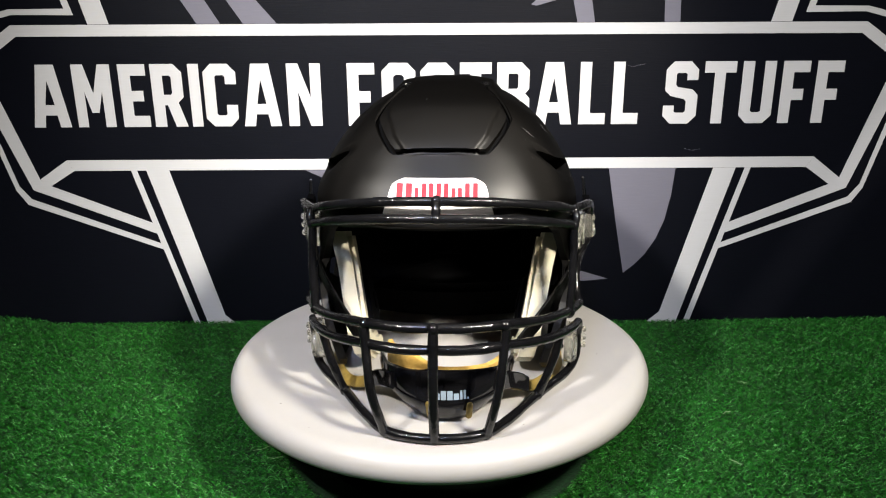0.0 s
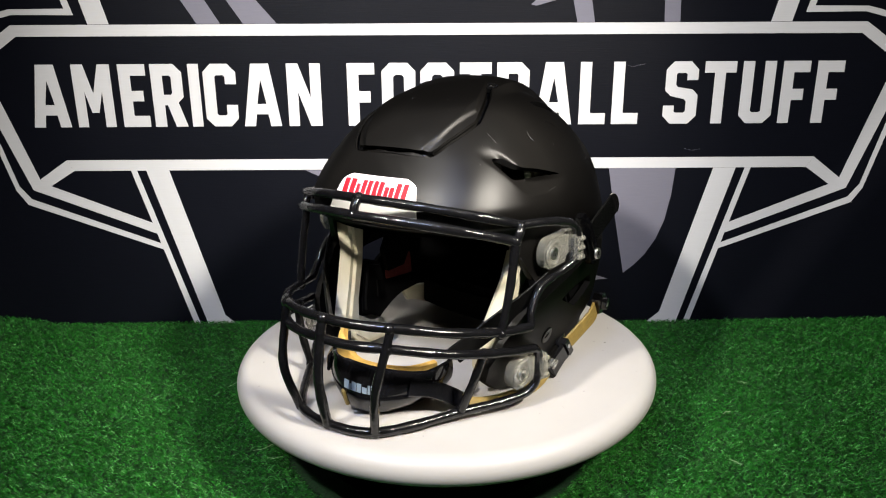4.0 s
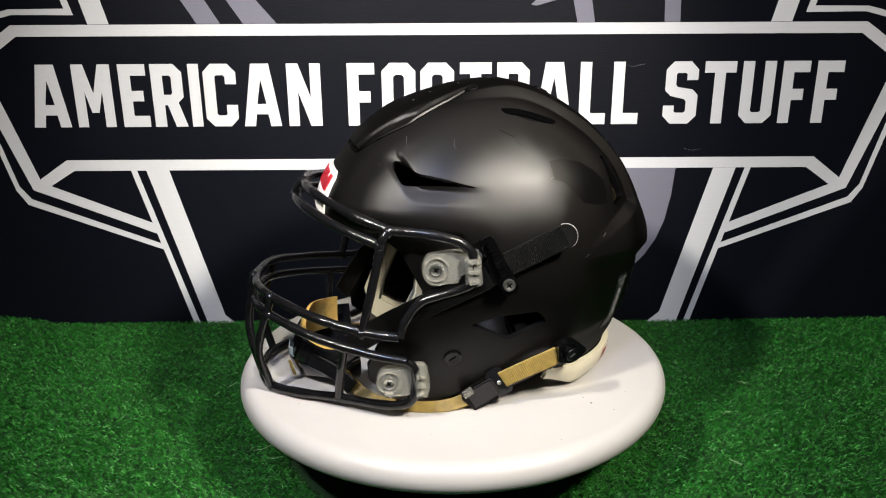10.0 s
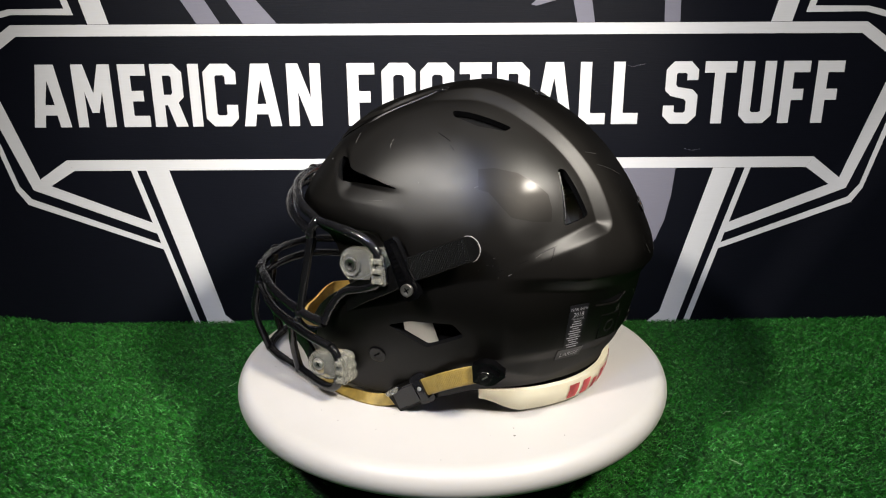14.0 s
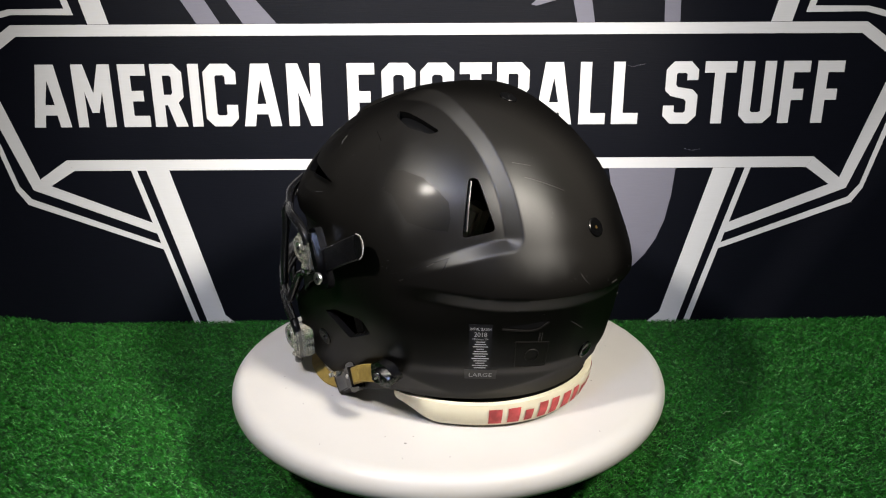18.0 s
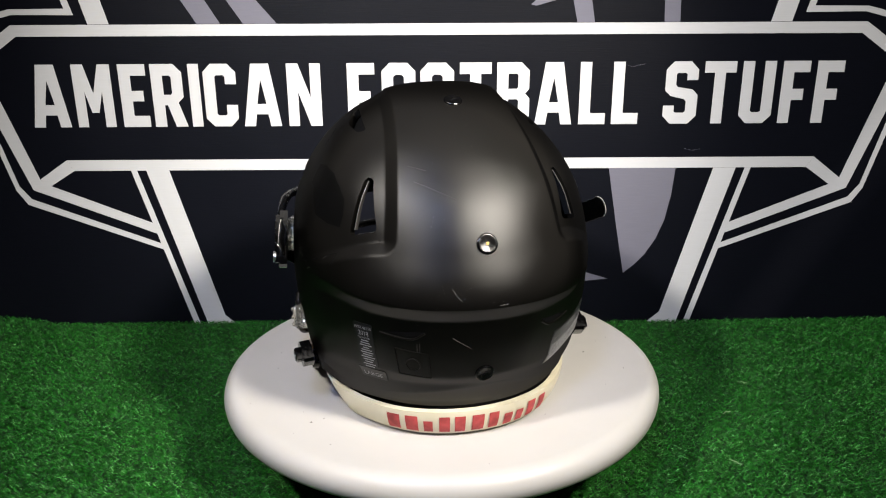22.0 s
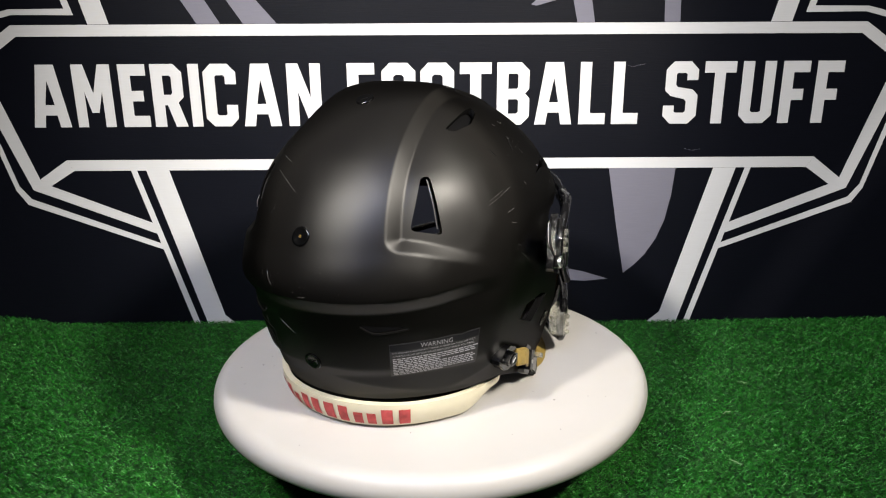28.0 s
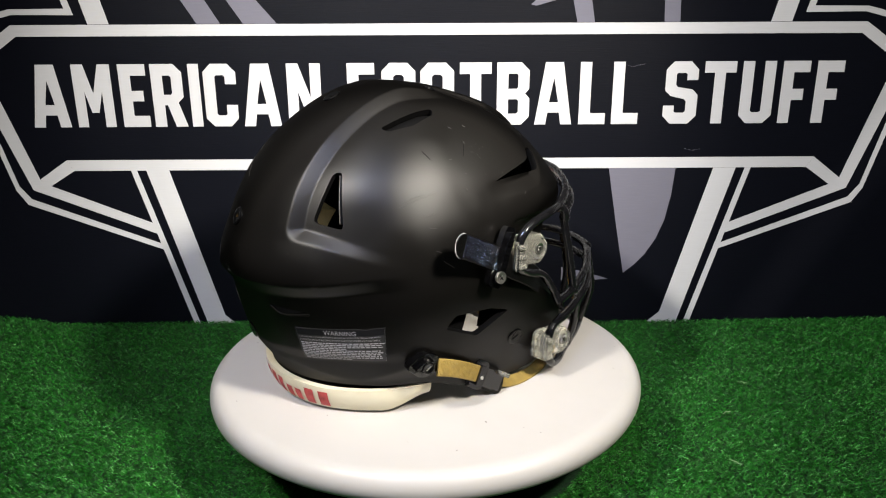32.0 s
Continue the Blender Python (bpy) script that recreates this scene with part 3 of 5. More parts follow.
def relieved(p):
    """The steps in the shell: the raised spine, the hollows beside it, the seats of vents and guard, the lip round the back."""
    away = (p - Vector((0, MIDDLE, .12))).normalized()
    edge = .0425 + (.2535 - p.z) * .19
    out = abs(p.x) - edge
    foot = .1525 - 7.0 * max(0.0, out) ** 2
    hollow = 1 - min(1.0, math.hypot(1 - ramp(0, .0095, out), 1 - ramp(foot - .001, foot + .0080, p.z))) * (1 - smooth_step(.016, .060, out)) * smooth_step(-.005, .06, p.y)
    brow = smooth_step(0, .005, out + .002) * (1 - smooth_step(.004, .03, out)) * (1 - smooth_step(-.03, .03, p.y)) * smooth_step(.205, .225, p.z) * 0.4
    lip_z = .1165 + 0.006 * smooth_step(.19, .10, p.y)
    lip = ramp(lip_z + .001, lip_z - .010, p.z) * smooth_step(.085, .155, p.y)
    lower = smooth_step(.060, .050, p.z) * smooth_step(.06, .14, p.y)
    flange = smooth_step(.1545, .1515, p.z) * smooth_step(.099, .105, p.z) * smooth_step(.003 - .6 * max(0, p.z - .138), -.001 - .6 * max(0, p.z - .138), p.y)
    seat = 0.0
    if -.07 < p.y < .04 and .16 < p.z < .225 and abs(p.x) > .05:
        gap = gap_to(VENT_LINE, p.y, p.z)
        above = p.y > -.050 and p.z > float(np.interp(p.y, (-.050, -.0385, .018), (.208, .1880, .1838)))
        seat = (ramp(.0045, 0, gap) if above else ramp(.0115, .0010, gap)) * smooth_step(.020, -.030, p.y) * smooth_step(.216, .203, p.z)
    d = -.0056 * hollow - .0014 * brow - .0030 * seat
    # the front flex panel stands a little proud
    if p.y < .06 and p.z > .19:
        half = float(np.interp(p.y, (-.082, -.079, -.0705, -.0655, -.028, .020, .060), (0, .030, .0365, .0395, .0515, .033, .010)))
        d += .0022 * smooth_step(-.0015, .0030, half - abs(p.x)) * smooth_step(.055, -.010, p.y) * smooth_step(.2070, .2110, p.z)
    flat_away = Vector((away.x, away.y, 0)).normalized()
    # the rear corners are flatter than an ellipse, and the skirt draws in towards the bumper
    round_back = math.atan2(abs(p.x), p.y - MIDDLE)
    corner = math.sin(2 * round_back) ** 2 * smooth_step(1.40, .85, round_back) if p.y > MIDDLE else 0.0
    skirt = max(0.95 * corner * smooth_step(.200, .150, p.z), smooth_step(.052, .030, p.z)) * smooth_step(.025, .080, p.y)
    return away * d - flat_away * (.0068 * lip + .0022 * lower + .0055 * skirt + .0024 * flange)


def shell_at(x, y, z, lift=0.0):
    """The shell's point and outward normal nearest to the ray from its axis through (x, y, z)."""
    # find the level by height, the angle by direction
    lo, hi = 0.0, len(LEVELS) - 1.0
    for _ in range(40):
        mid = (lo + hi) / 2
        if level(mid)[0] > z:
            lo = mid
        else:
            hi = mid
    _, w, f, b = level(lo)
    a = outline_angle(x, y, z, w, f, b)
    p = shell_point(lo, a)
    du = shell_point(min(lo + .03, len(LEVELS) - 1), a) - shell_point(max(lo - .03, 0), a)
    da = shell_point(lo, a + .02) - shell_point(lo, a - .02)
    n = du.cross(da).normalized()
    if n.dot(p - Vector((0, MIDDLE, .12))) < 0:
        n = -n
    return p + n * lift, n


def cutter_through(bm, points, inward=.02, outward=.012):
    """A closed plug through the shell with the outline of points near the surface."""
    hits = [shell_at(*p) for p in softened(points)]
    n = sum((h[1] for h in hits), Vector()).normalized()
    a = [bm.verts.new(h[0] + n * outward) for h in hits]
    mid = sum((h[0] for h in hits), Vector()) / len(hits)
    b = [bm.verts.new(mid + (h[0] - mid) * 0.88 - n * inward) for h in hits]
    fs = [bm.faces.new(a), bm.faces.new(b[::-1])]
    k = len(a)
    for i in range(k):
        fs.append(bm.faces.new((a[i], b[i], b[(i + 1) % k], a[(i + 1) % k])))
    bmesh.ops.recalc_face_normals(bm, faces=fs)
    bmesh.ops.triangulate(bm, faces=fs[:2])


def softened(points, cut=.0026):
    """The outline with its corners cut to short curves."""
    out = []
    P = [Vector(p) for p in points]
    for i, p in enumerate(P):
        a, b = P[i - 1] - p, P[(i + 1) % len(P)] - p
        ca, cb = a.normalized() * min(cut, a.length * .35), b.normalized() * min(cut, b.length * .35)
        out += [p + ca, p + (ca + cb) * .30, p + cb]
    return out


def both_sides(points):
    return (points, [(-x, y, z) for x, y, z in points])


VENTS = (((.0710, -.0445, .2070), (.0750, -.0385, .2072), (.0860, -.0275, .1983), (.1045, .0125, .1866), (.0850, -.0375, .1890), (.0745, -.0445, .2018)),
         ((.0575, .0380, .2440), (.0590, .0520, .2430), (.0605, .0840, .2315), (.0660, .0800, .2290), (.0680, .0600, .2330), (.0635, .0395, .2402)),
         ((.0700, .1195, .2028), (.0655, .1245, .2022), (.0700, .1475, .1670), (.0720, .1470, .1645), (.0890, .1335, .1600), (.0890, .1320, .1630)),
         ((.1194, -.0015, .0765), (.1236, .0189, .0835), (.1251, .0560, .0852), (.1225, .0650, .0745), (.1194, .0310, .0595)))
GROOVE = ((.0330, .0200, .2555), (.0515, -.0280, .2325), (.0395, -.0655, .2120), (.0365, -.0705, .2090), (.0, -.0790, .2095))


def shell_mesh():
    bm = bmesh.new()
    rows, cols = 250, 580
    top = bm.verts.new(shell_point(0, 0))
    grid = []
    for i in range(1, rows + 1):
        u = (len(LEVELS) - 1) * i / rows
        grid.append([bm.verts.new(shell_point(u, math.tau * k / cols)) for k in range(cols)])
    for k in range(cols):
        bm.faces.new((top, grid[0][k], grid[0][(k + 1) % cols]))
    for r0, r1 in zip(grid, grid[1:]):
        for k in range(cols):
            bm.faces.new((r0[k], r1[k], r1[(k + 1) % cols], r0[(k + 1) % cols]))
    bmesh.ops.recalc_face_normals(bm, faces=bm.faces)
    outer = bpy.data.meshes.new("shell")
    bm.to_mesh(outer)
    bm.free()
    # the face opening, the jaw and the lower rim, cut right across
    cut = bmesh.new()
    rim = [(-.30, .150), (-.100, .150), (-.075, .144), (-.058, .142), (-.050, .136), (-.034, .104), (-.037, .090), (-.058, .074), (-.070, .060), (-.078, .040), (-.077, .026),
           (-.066, .016), (-.045, .011), (-.015, .008), (.010, .006), (.035, .014), (.062, .024), (.085, .028), (.12, .0275), (.16, .0275), (.30, .0275), (.30, -.10), (-.30, -.10)]
    prism(cut, rim, Matrix(((0, 0, 1, -.2), (1, 0, 0, 0), (0, 1, 0, 0), (0, 0, 0, 1))), .4)
    bmesh.ops.triangulate(cut, faces=[f for f in cut.faces if len(f.verts) > 4])
    for v in VENTS:
        for side in both_sides(v):
            cutter_through(cut, side)
    # the gap round the front flex panel
    half = []
    for a, b in zip(GROOVE, GROOVE[1:]):
        half += [shell_at(*Vector(a).lerp(Vector(b), k / 8)) for k in range(8)]
    half.append(shell_at(*GROOVE[-1]))
    line = [p for p, _ in half] + [Vector((-p.x, p.y, p.z)) for p, _ in half[-2::-1]]
    ways = [n for _, n in half] + [Vector((-n.x, n.y, n.z)) for _, n in half[-2::-1]]
    tube(cut, line, .0028, 8, 1)
    deep = bmesh.new()
    tube(deep, [p - n * .0034 for p, n in zip(line, ways)], .0026, 8, 1)
    deep_mesh = bpy.data.meshes.new("deep")
    bmesh.ops.recalc_face_normals(deep, faces=deep.faces)
    deep.to_mesh(deep_mesh)
    deep.free()
    cut_mesh = bpy.data.meshes.new("cut")
    bmesh.ops.recalc_face_normals(cut, faces=cut.faces)
    cut.to_mesh(cut_mesh)
    cut.free()
    ob = new("shell", outer)
    s = ob.modifiers.new("thickness", "SOLIDIFY")
    s.thickness, s.offset = .0055, -1
    knives = []
    for mesh in (cut_mesh, deep_mesh):
        knives.append(new("cut", mesh))
        bo = ob.modifiers.new("openings", "BOOLEAN")
        bo.object, bo.operation, bo.solver = knives[-1], "DIFFERENCE", "MANIFOLD"
    me = bpy.data.meshes.new_from_object(ob.evaluated_get(bpy.context.evaluated_depsgraph_get()))
    bpy.data.objects.remove(ob)
    for knife in knives:
        bpy.data.objects.remove(knife)
    me.materials.clear()
    me.materials.append(M_SHELL)
    me.materials.append(M_RUBBER)
    for p in me.polygons:
        p.material_index = 1 if p.normal.dot(p.center - Vector((0, MIDDLE, .11))) < -.02 * (p.center - Vector((0, MIDDLE, .11))).length else 0
    for p in me.polygons:
        p.use_smooth = True
    me.set_sharp_from_angle(angle=radians(28))
    me.name = "shell"
    return me


HELMET = new("football_helmet")
tagged(HELMET, "matte black football helmet with black face guard on turntable", "helmet")
shell_ob = new("shell", shell_mesh())
shell_ob.parent = HELMET
tagged(shell_ob, "scuffed matte black plastic shell with vents")

HEIGHTS = np.array([level((len(LEVELS) - 1) * k / 800)[0] for k in range(801)])


def on_shell(a, z, lift=0.0):
    """Point of the shell at the angle a and height z, raised by lift along its normal."""
    u = float(np.interp(-z, -HEIGHTS, np.arange(801))) * (len(LEVELS) - 1) / 800
    p = shell_point(u, a)
    if not lift:
        return p
    n = (shell_point(min(u + .04, 13), a) - shell_point(max(u - .04, 0), a)).cross(shell_point(u, a + .02) - shell_point(u, a - .02)).normalized()
    if n.dot(p - Vector((0, MIDDLE, .12))) < 0:
        n = -n
    return p + n * lift


def angle_of(x, y, z):
    u = float(np.interp(-z, -HEIGHTS, np.arange(801))) * (len(LEVELS) - 1) / 800
    _, w, f, b = level(u)
    return outline_angle(x, y, z, w, f, b)


def patch(bm, at, nu, nv, lift, thick):
    """A plate on the shell: at(s, t) gives angle and height for s, t from 0 to 1."""
    top = [[bm.verts.new(on_shell(*at(i / nu, j / nv), lift)) for i in range(nu + 1)] for j in range(nv + 1)]
    low = [[bm.verts.new(on_shell(*at(i / nu, j / nv), lift - thick)) for i in range(nu + 1)] for j in range(nv + 1)]
    for g, flip in ((top, False), (low, True)):
        for r0, r1 in zip(g, g[1:]):
            for k in range(nu):
                q = (r0[k], r0[k + 1], r1[k + 1], r1[k])
                bm.faces.new(q[::-1] if flip else q)
    ring_t = top[0] + [r[-1] for r in top[1:]] + top[-1][-2::-1] + [r[0] for r in top[-2:0:-1]]
    ring_l = low[0] + [r[-1] for r in low[1:]] + low[-1][-2::-1] + [r[0] for r in low[-2:0:-1]]
    for k in range(len(ring_t)):
        j = (k + 1) % len(ring_t)
        bm.faces.new((ring_t[k], ring_l[k], ring_l[j], ring_t[j]))
    bmesh.ops.recalc_face_normals(bm, faces=bm.faces)
    return bm


def film(bm, outline, lift, rings=7):
    """A thin film with a star-shaped outline of (angle, height) laid on the shell."""
    ca = sum(a for a, _ in outline) / len(outline)
    cz = sum(z for _, z in outline) / len(outline)
    dense = []
    for (a0, z0), (a1, z1) in zip(outline, outline[1:] + outline[:1]):
        dense += [(a0 + (a1 - a0) * k / 6, z0 + (z1 - z0) * k / 6) for k in range(6)]
    mid = bm.verts.new(on_shell(ca, cz, lift))
    rows = [[bm.verts.new(on_shell(ca + (a - ca) * k / rings, cz + (z - cz) * k / rings, lift)) for a, z in dense] for k in range(1, rings + 1)]
    n = len(dense)
    for k in range(n):
        bm.faces.new((mid, rows[0][k], rows[0][(k + 1) % n]))
    for r0, r1 in zip(rows, rows[1:]):
        for k in range(n):
            bm.faces.new((r0[k], r1[k], r1[(k + 1) % n], r0[(k + 1) % n]))
    bmesh.ops.recalc_face_normals(bm, faces=bm.faces)
    return bm


def mirror_pts(pts):
    return [(-x, y, z) for x, y, z in pts]


def lettering(word, width, height, at):
    """Mesh of a word in the built-in font, each corner placed by at(x, y) with x to 1 and y to 1."""
    cu = bpy.data.curves.new("word", "FONT")
    cu.body, cu.resolution_u = word, 2
    ob = new("word", cu)
    me = bpy.data.meshes.new_from_object(ob.evaluated_get(bpy.context.evaluated_depsgraph_get()))
    bpy.data.objects.remove(ob)
    bm = bmesh.new()
    bm.from_mesh(me)
    bmesh.ops.triangulate(bm, faces=bm.faces)
    xs, ys = [v.co.x for v in bm.verts], [v.co.y for v in bm.verts]
    x0, x1, y0, y1 = min(xs), max(xs), min(ys), max(ys)
    for v in bm.verts:
        v.co = at((v.co.x - x0) / (x1 - x0), (v.co.y - y0) / (y1 - y0))
    return bm


def face_guard():
    guard = new("face_guard")
    guard.parent = HELMET
    tagged(guard, "black vinyl-coated steel face guard")
    across = lambda half: half + [(-x, y, z) for x, y, z in half[-2::-1]]
    single = [across([(.109, -.059, .156), (.088, -.085, .165), (.046, -.109, .173), (0, -.1175, .1755)]),
              across([(.1085, -.0656, .1445), (.083, -.096, .155), (.042, -.118, .162), (0, -.1255, .164)]),
              across([(.1175, -.055, .073), (.107, -.080, .0755), (.085, -.118, .083), (.052, -.150, .091), (.025, -.1615, .0925), (0, -.164, .093)]),
              across([(.1182, -.050, .053), (.107, -.080, .058), (.084, -.121, .067), (.051, -.153, .0755), (.025, -.164, .0765), (0, -.1665, .077)]),
              across([(.1182, -.050, .053), (.1195, -.045, .048), (.1185, -.043, .036), (.1175, -.047, .019), (.108, -.064, .0115), (.080, -.102, .0085), (.058, -.134, .0055), (.039, -.156, .0045), (.020, -.164, .0045), (0, -.166, .0045)]),
              [(0, -.1175, .1765), (0, -.1235, .171), (0, -.1255, .163)],
              [(0, -.1655, .094), (0, -.1695, .080), (0, -.1745, .045), (0, -.1675, .004)]]
    sided = [[(.109, -.059, .156), (.122, -.036, .1555), (.1285, -.012, .150), (.1300, -.001, .140), (.1300, -.001, .128), (.1290, -.002, .116), (.122, -.016, .108), (.1160, -.037, .1005), (.1150, -.050, .085), (.1175, -.055, .073)],
             [(.109, -.058, .157), (.1105, -.064, .151), (.1085, -.066, .143)],
             [(.1085, -.0656, .1445), (.1085, -.074, .110), (.106, -.083, .0745)],
             [(.0525, -.1505, .092), (.0515, -.155, .078), (.047, -.165, .042), (.039, -.1575, .0035)],
             [(.0985, -.096, .061), (.091, -.100, .035), (.0804, -.102, .0085)]]
    for pts in single:
        bm = bmesh.new()
        tube(bm, pts, .0038, 12, 8, 0.14)
        part("bar", bm, M_BAR, guard)
    for pts in sided:
        for q in (pts, mirror_pts(pts)):
            bm = bmesh.new()
            tube(bm, q, .0036, 12, 8, 0.14)
            part("bar", bm, M_BAR, guard)
    # weld beads where bars cross
    for p in ((.109, -.060, .155), (.1085, -.0665, .1445), (0, -.1185, .176), (0, -.1255, .164), (.052, -.1515, .091), (.0515, -.1545, .0755), (.106, -.083, .0745), (.0985, -.096, .061), (.0804, -.102, .009), (.039, -.157, .0048), (0, -.1665, .0048), (0, -.1665, .0935), (0, -.168, .077)):
        for q in ((p,) if p[0] == 0 else (p, (-p[0], p[1], p[2]))):
            bm = bmesh.new()
            bmesh.ops.create_icosphere(bm, subdivisions=2, radius=.0047, matrix=Matrix.Translation(q))
            part("weld_bead", bm, M_BAR, guard)


face_guard()


def screw(name, p, normal, r, h, mat, slot_mat, parent, label, cross=True, reach=.95):
    """A round head with a recessed cross or slot."""
    m = facing(p, normal)
    bm = bmesh.new()
    lathe(bm, [(0, h * .55), (r * .55, h * .6), (r * .8, h), (r * .93, h * .9), (r, h * .5), (r, -h), (0, -h)], 28, m)
    head = part(name, bm, mat, parent, label)
    bm = bmesh.new()
    for k in range(2 if cross else 1):
        prism(bm, rounded(r * reach, r * (.10 + .1 * reach), r * .04, 2), m @ pose(0, 0, h * .6 - .0003, 0, 0, 35 + 90 * k), .0006)
    part("slot", bm, slot_mat, head)
    return head


def clip(p, up_tilt, side, size, bulge):
    """A clear plastic guard clip with a toothed end, held by a screw."""
    (x, y, z), n = p, Vector((1.0, -.16, .0))
    m = facing((x, y, z), n)
    w, h = size
    bm = bmesh.new()
    r = h / 2
    front = [(-.0125 + r * .82 * math.cos(radians(a)), r * math.sin(radians(a))) for a in range(100, 261, 16)]
    outline = front + [(w * .35, -r * .95), (w * .52, -r * .9), (w * .56, -r * .5), (w * .52, -r * .3), (w * .57, 0), (w * .52, r * .3), (w * .56, r * .55), (w * .50, r * .9), (w * .35, r)]
    prism(bm, outline, m @ pose(.0125, 0, -.006, 0, 0, up_tilt), .0095, .0016)
    lathe(bm, [(.0078, .0034), (.0088, .0048), (.0092, .0048), (.0100, .0034)], 28, m)
    prism(bm, rounded(w * .30, r * 1.85, .003, 3), m @ pose(.0125 + w * .36, 0, -.004, 0, 0, up_tilt), .0135 + bulge, .002)
    for k in range(3):
        prism(bm, rounded(w * .20, r * .30, .0012, 2), m @ pose(.0125 + w * .37, r * (.6 - .6 * k), .0090 + bulge, 0, 0, up_tilt), .0026, .0008)
    if side < 0:
        bmesh.ops.transform(bm, matrix=Matrix.Diagonal((-1, 1, 1, 1)), verts=bm.verts)
        bmesh.ops.reverse_faces(bm, faces=bm.faces)
    ob = part("guard_clip", bm, M_CLEAR, HELMET, "yellowed clear plastic guard clip")
    c = m.translation + m.to_3x3() @ Vector((0, 0, .0035))
    nn = m.to_3x3() @ Vector((0, 0, 1))
    if side < 0:
        c, nn = Vector((-c.x, c.y, c.z)), Vector((-nn.x, nn.y, nn.z))
    screw("screw", c, nn, .0050, .0014, M_STEEL, M_BLACK, ob, "steel cross-head screw")


for side in (1, -1):
    clip((.1185, -.0262, .127), 4, side, (.042, .026), .0015)
    clip((.1115, -.0635, .0345), 6, side, (.034, .025), .0)


def hardware():
    # cap screws of the padding: back, crown, jaw
    for x, y, z, r in ((0, .1832, .1596, .0073), (0, .1737, .062, .0070), (0, .0897, .2476, .0070), (.1148, -.0141, .046, .0076), (-.1148, -.0141, .046, .0076)):
        p = on_shell(angle_of(x, y, z), z) if y != .0897 else shell_at(x, y, z)[0]
        n = shell_at(x, y, z)[1]
        screw("cap_screw", p + n * .0002, n, r, .0011, M_CAP, M_GOLD if z == .1596 else M_RUBBER, HELMET, "glossy black slotted cap screw", z == .1596, .34 if z == .1596 else .8)
    for side in (1, -1):
        # strap loop with its screw
        top, foot = Vector((side * .1245, .0105, .148)), Vector((side * .1285, .0275, .111))
        axis = (foot - top).normalized()
        n = Vector((side, -.05, .12))
        n = (n - axis * n.dot(axis)).normalized()
        m = Matrix((axis.cross(n) * -1, axis, n)).transposed().to_4x4()
        m.translation = (top + foot) / 2 + n * .0005
        bm = bmesh.new()
        prism(bm, [(-.0052, -.0205), (-.0035, -.0240), (.0035, -.0240), (.0052, -.0205), (.0072, .0170), (.0066, .0225), (.0040, .0245), (-.0040, .0245), (-.0066, .0225), (-.0072, .0170)], m, .0100, .0036)
        loop = part("strap_loop", bm, M_MOULD, HELMET, "glossy black plastic strap loop")
        bm = bmesh.new()
        for k in range(7):
            prism(bm, [(-.0024, -.0009), (.0024, -.0009), (.0024, .0009), (-.0024, .0009)], m @ pose(0, -.014 + .0036 * k, .0098), .0008)
        part("raised_mark", bm, M_MOULD, loop, "unreadable raised marks")
        screw("screw", foot - axis * .005 + n * .0108, n, .0048, .0012, M_STEEL, M_BLACK, loop, "steel cross-head screw")
        # strap: from the chin cup up through the loop, and its free end
        bm = bmesh.new()
        mid = [(side * x, y, z) for x, y, z in ((.130, .022, .129), (.1285, .006, .119), (.121, -.018, .106), (.109, -.042, .090), (.092, -.064, .073), (.066, -.088, .048))]
        strip(bm, mid, [(side, -.3, .1)] * len(mid), .019, .0022)
        part("chin_strap", bm, M_WEB, HELMET, "black webbing chin strap")
        tip = ((.1300, .018, .1265), (.1310, .035, .1340), (.1325, .053, .1425), (.1335, .0705, .1500)) if side > 0 else ((.1300, .018, .1265), (.1335, .030, .1330), (.1380, .047, .1415), (.1415, .0620, .1485))
        bm = bmesh.new()
        pts = [(side * x, y, z) for x, y, z in tip]
        strip(bm, pts, [(side, -.25, .1)] * 4, .0185, .0022)
        tail = part("strap_end", bm, M_WEB, HELMET, "loose end of black webbing strap with a pale frayed edge")
        bm = bmesh.new()
        run = catmull(pts, 14)
        for k in range(2, len(run) - 1):
            d = (run[k + 1] - run[k - 1]).normalized()
            n2 = Vector((side, -.25, .1))
            n2 = (n2 - d * n2.dot(d)).normalized()
            s = d.cross(n2)
            tube(bm, [run[k] - s * .0084 + n2 * .00118, run[k] + s * .0084 + n2 * .00118], .00036, 6, 1)
        tagged(part("weave_ribs", bm, M_RIB, tail, "glinting cross ribs of the webbing"), kind="stuff")
        d = (Vector(pts[-1]) - Vector(pts[-2])).normalized()
        n2 = Vector((side, -.25, .1))
        n2 = (n2 - d * n2.dot(d)).normalized()
        s = d.cross(n2)
        bm = bmesh.new()
        m2 = Matrix((s, d, n2)).transposed().to_4x4()
        m2.translation = Vector(pts[-1]) - n2 * .0011
        prism(bm, [(.0092 * math.cos(radians(a)), .0085 * math.sin(radians(a)) - .0002) for a in range(0, 181, 15)], m2, .0022)
        part("tip", bm, M_WEB, tail)
        bm = bmesh.new()
        tube(bm, [m2 @ Vector((.0094 * math.cos(radians(a)), .0087 * math.sin(radians(a)), .0011)) for a in range(0, 181, 15)], .00032, 6, 2)
        part("frayed_edge", bm, M_FRAY, tail, "pale frayed strap edge")
        # lower strap: anchor at the back, tan webbing, buckle, tan webbing to the chin cup
        bm = bmesh.new()
        m = facing((.1165 if side > 0 else -.1100, .081, .050), (side, .12, -.05))
        pick = [(-.0105, -.0070), (.0000, -.0098), (.0062, -.0080), (.0140, -.0008), (.0136, .0022), (.0050, .0090), (-.0030, .0102), (-.0110, .0062)]
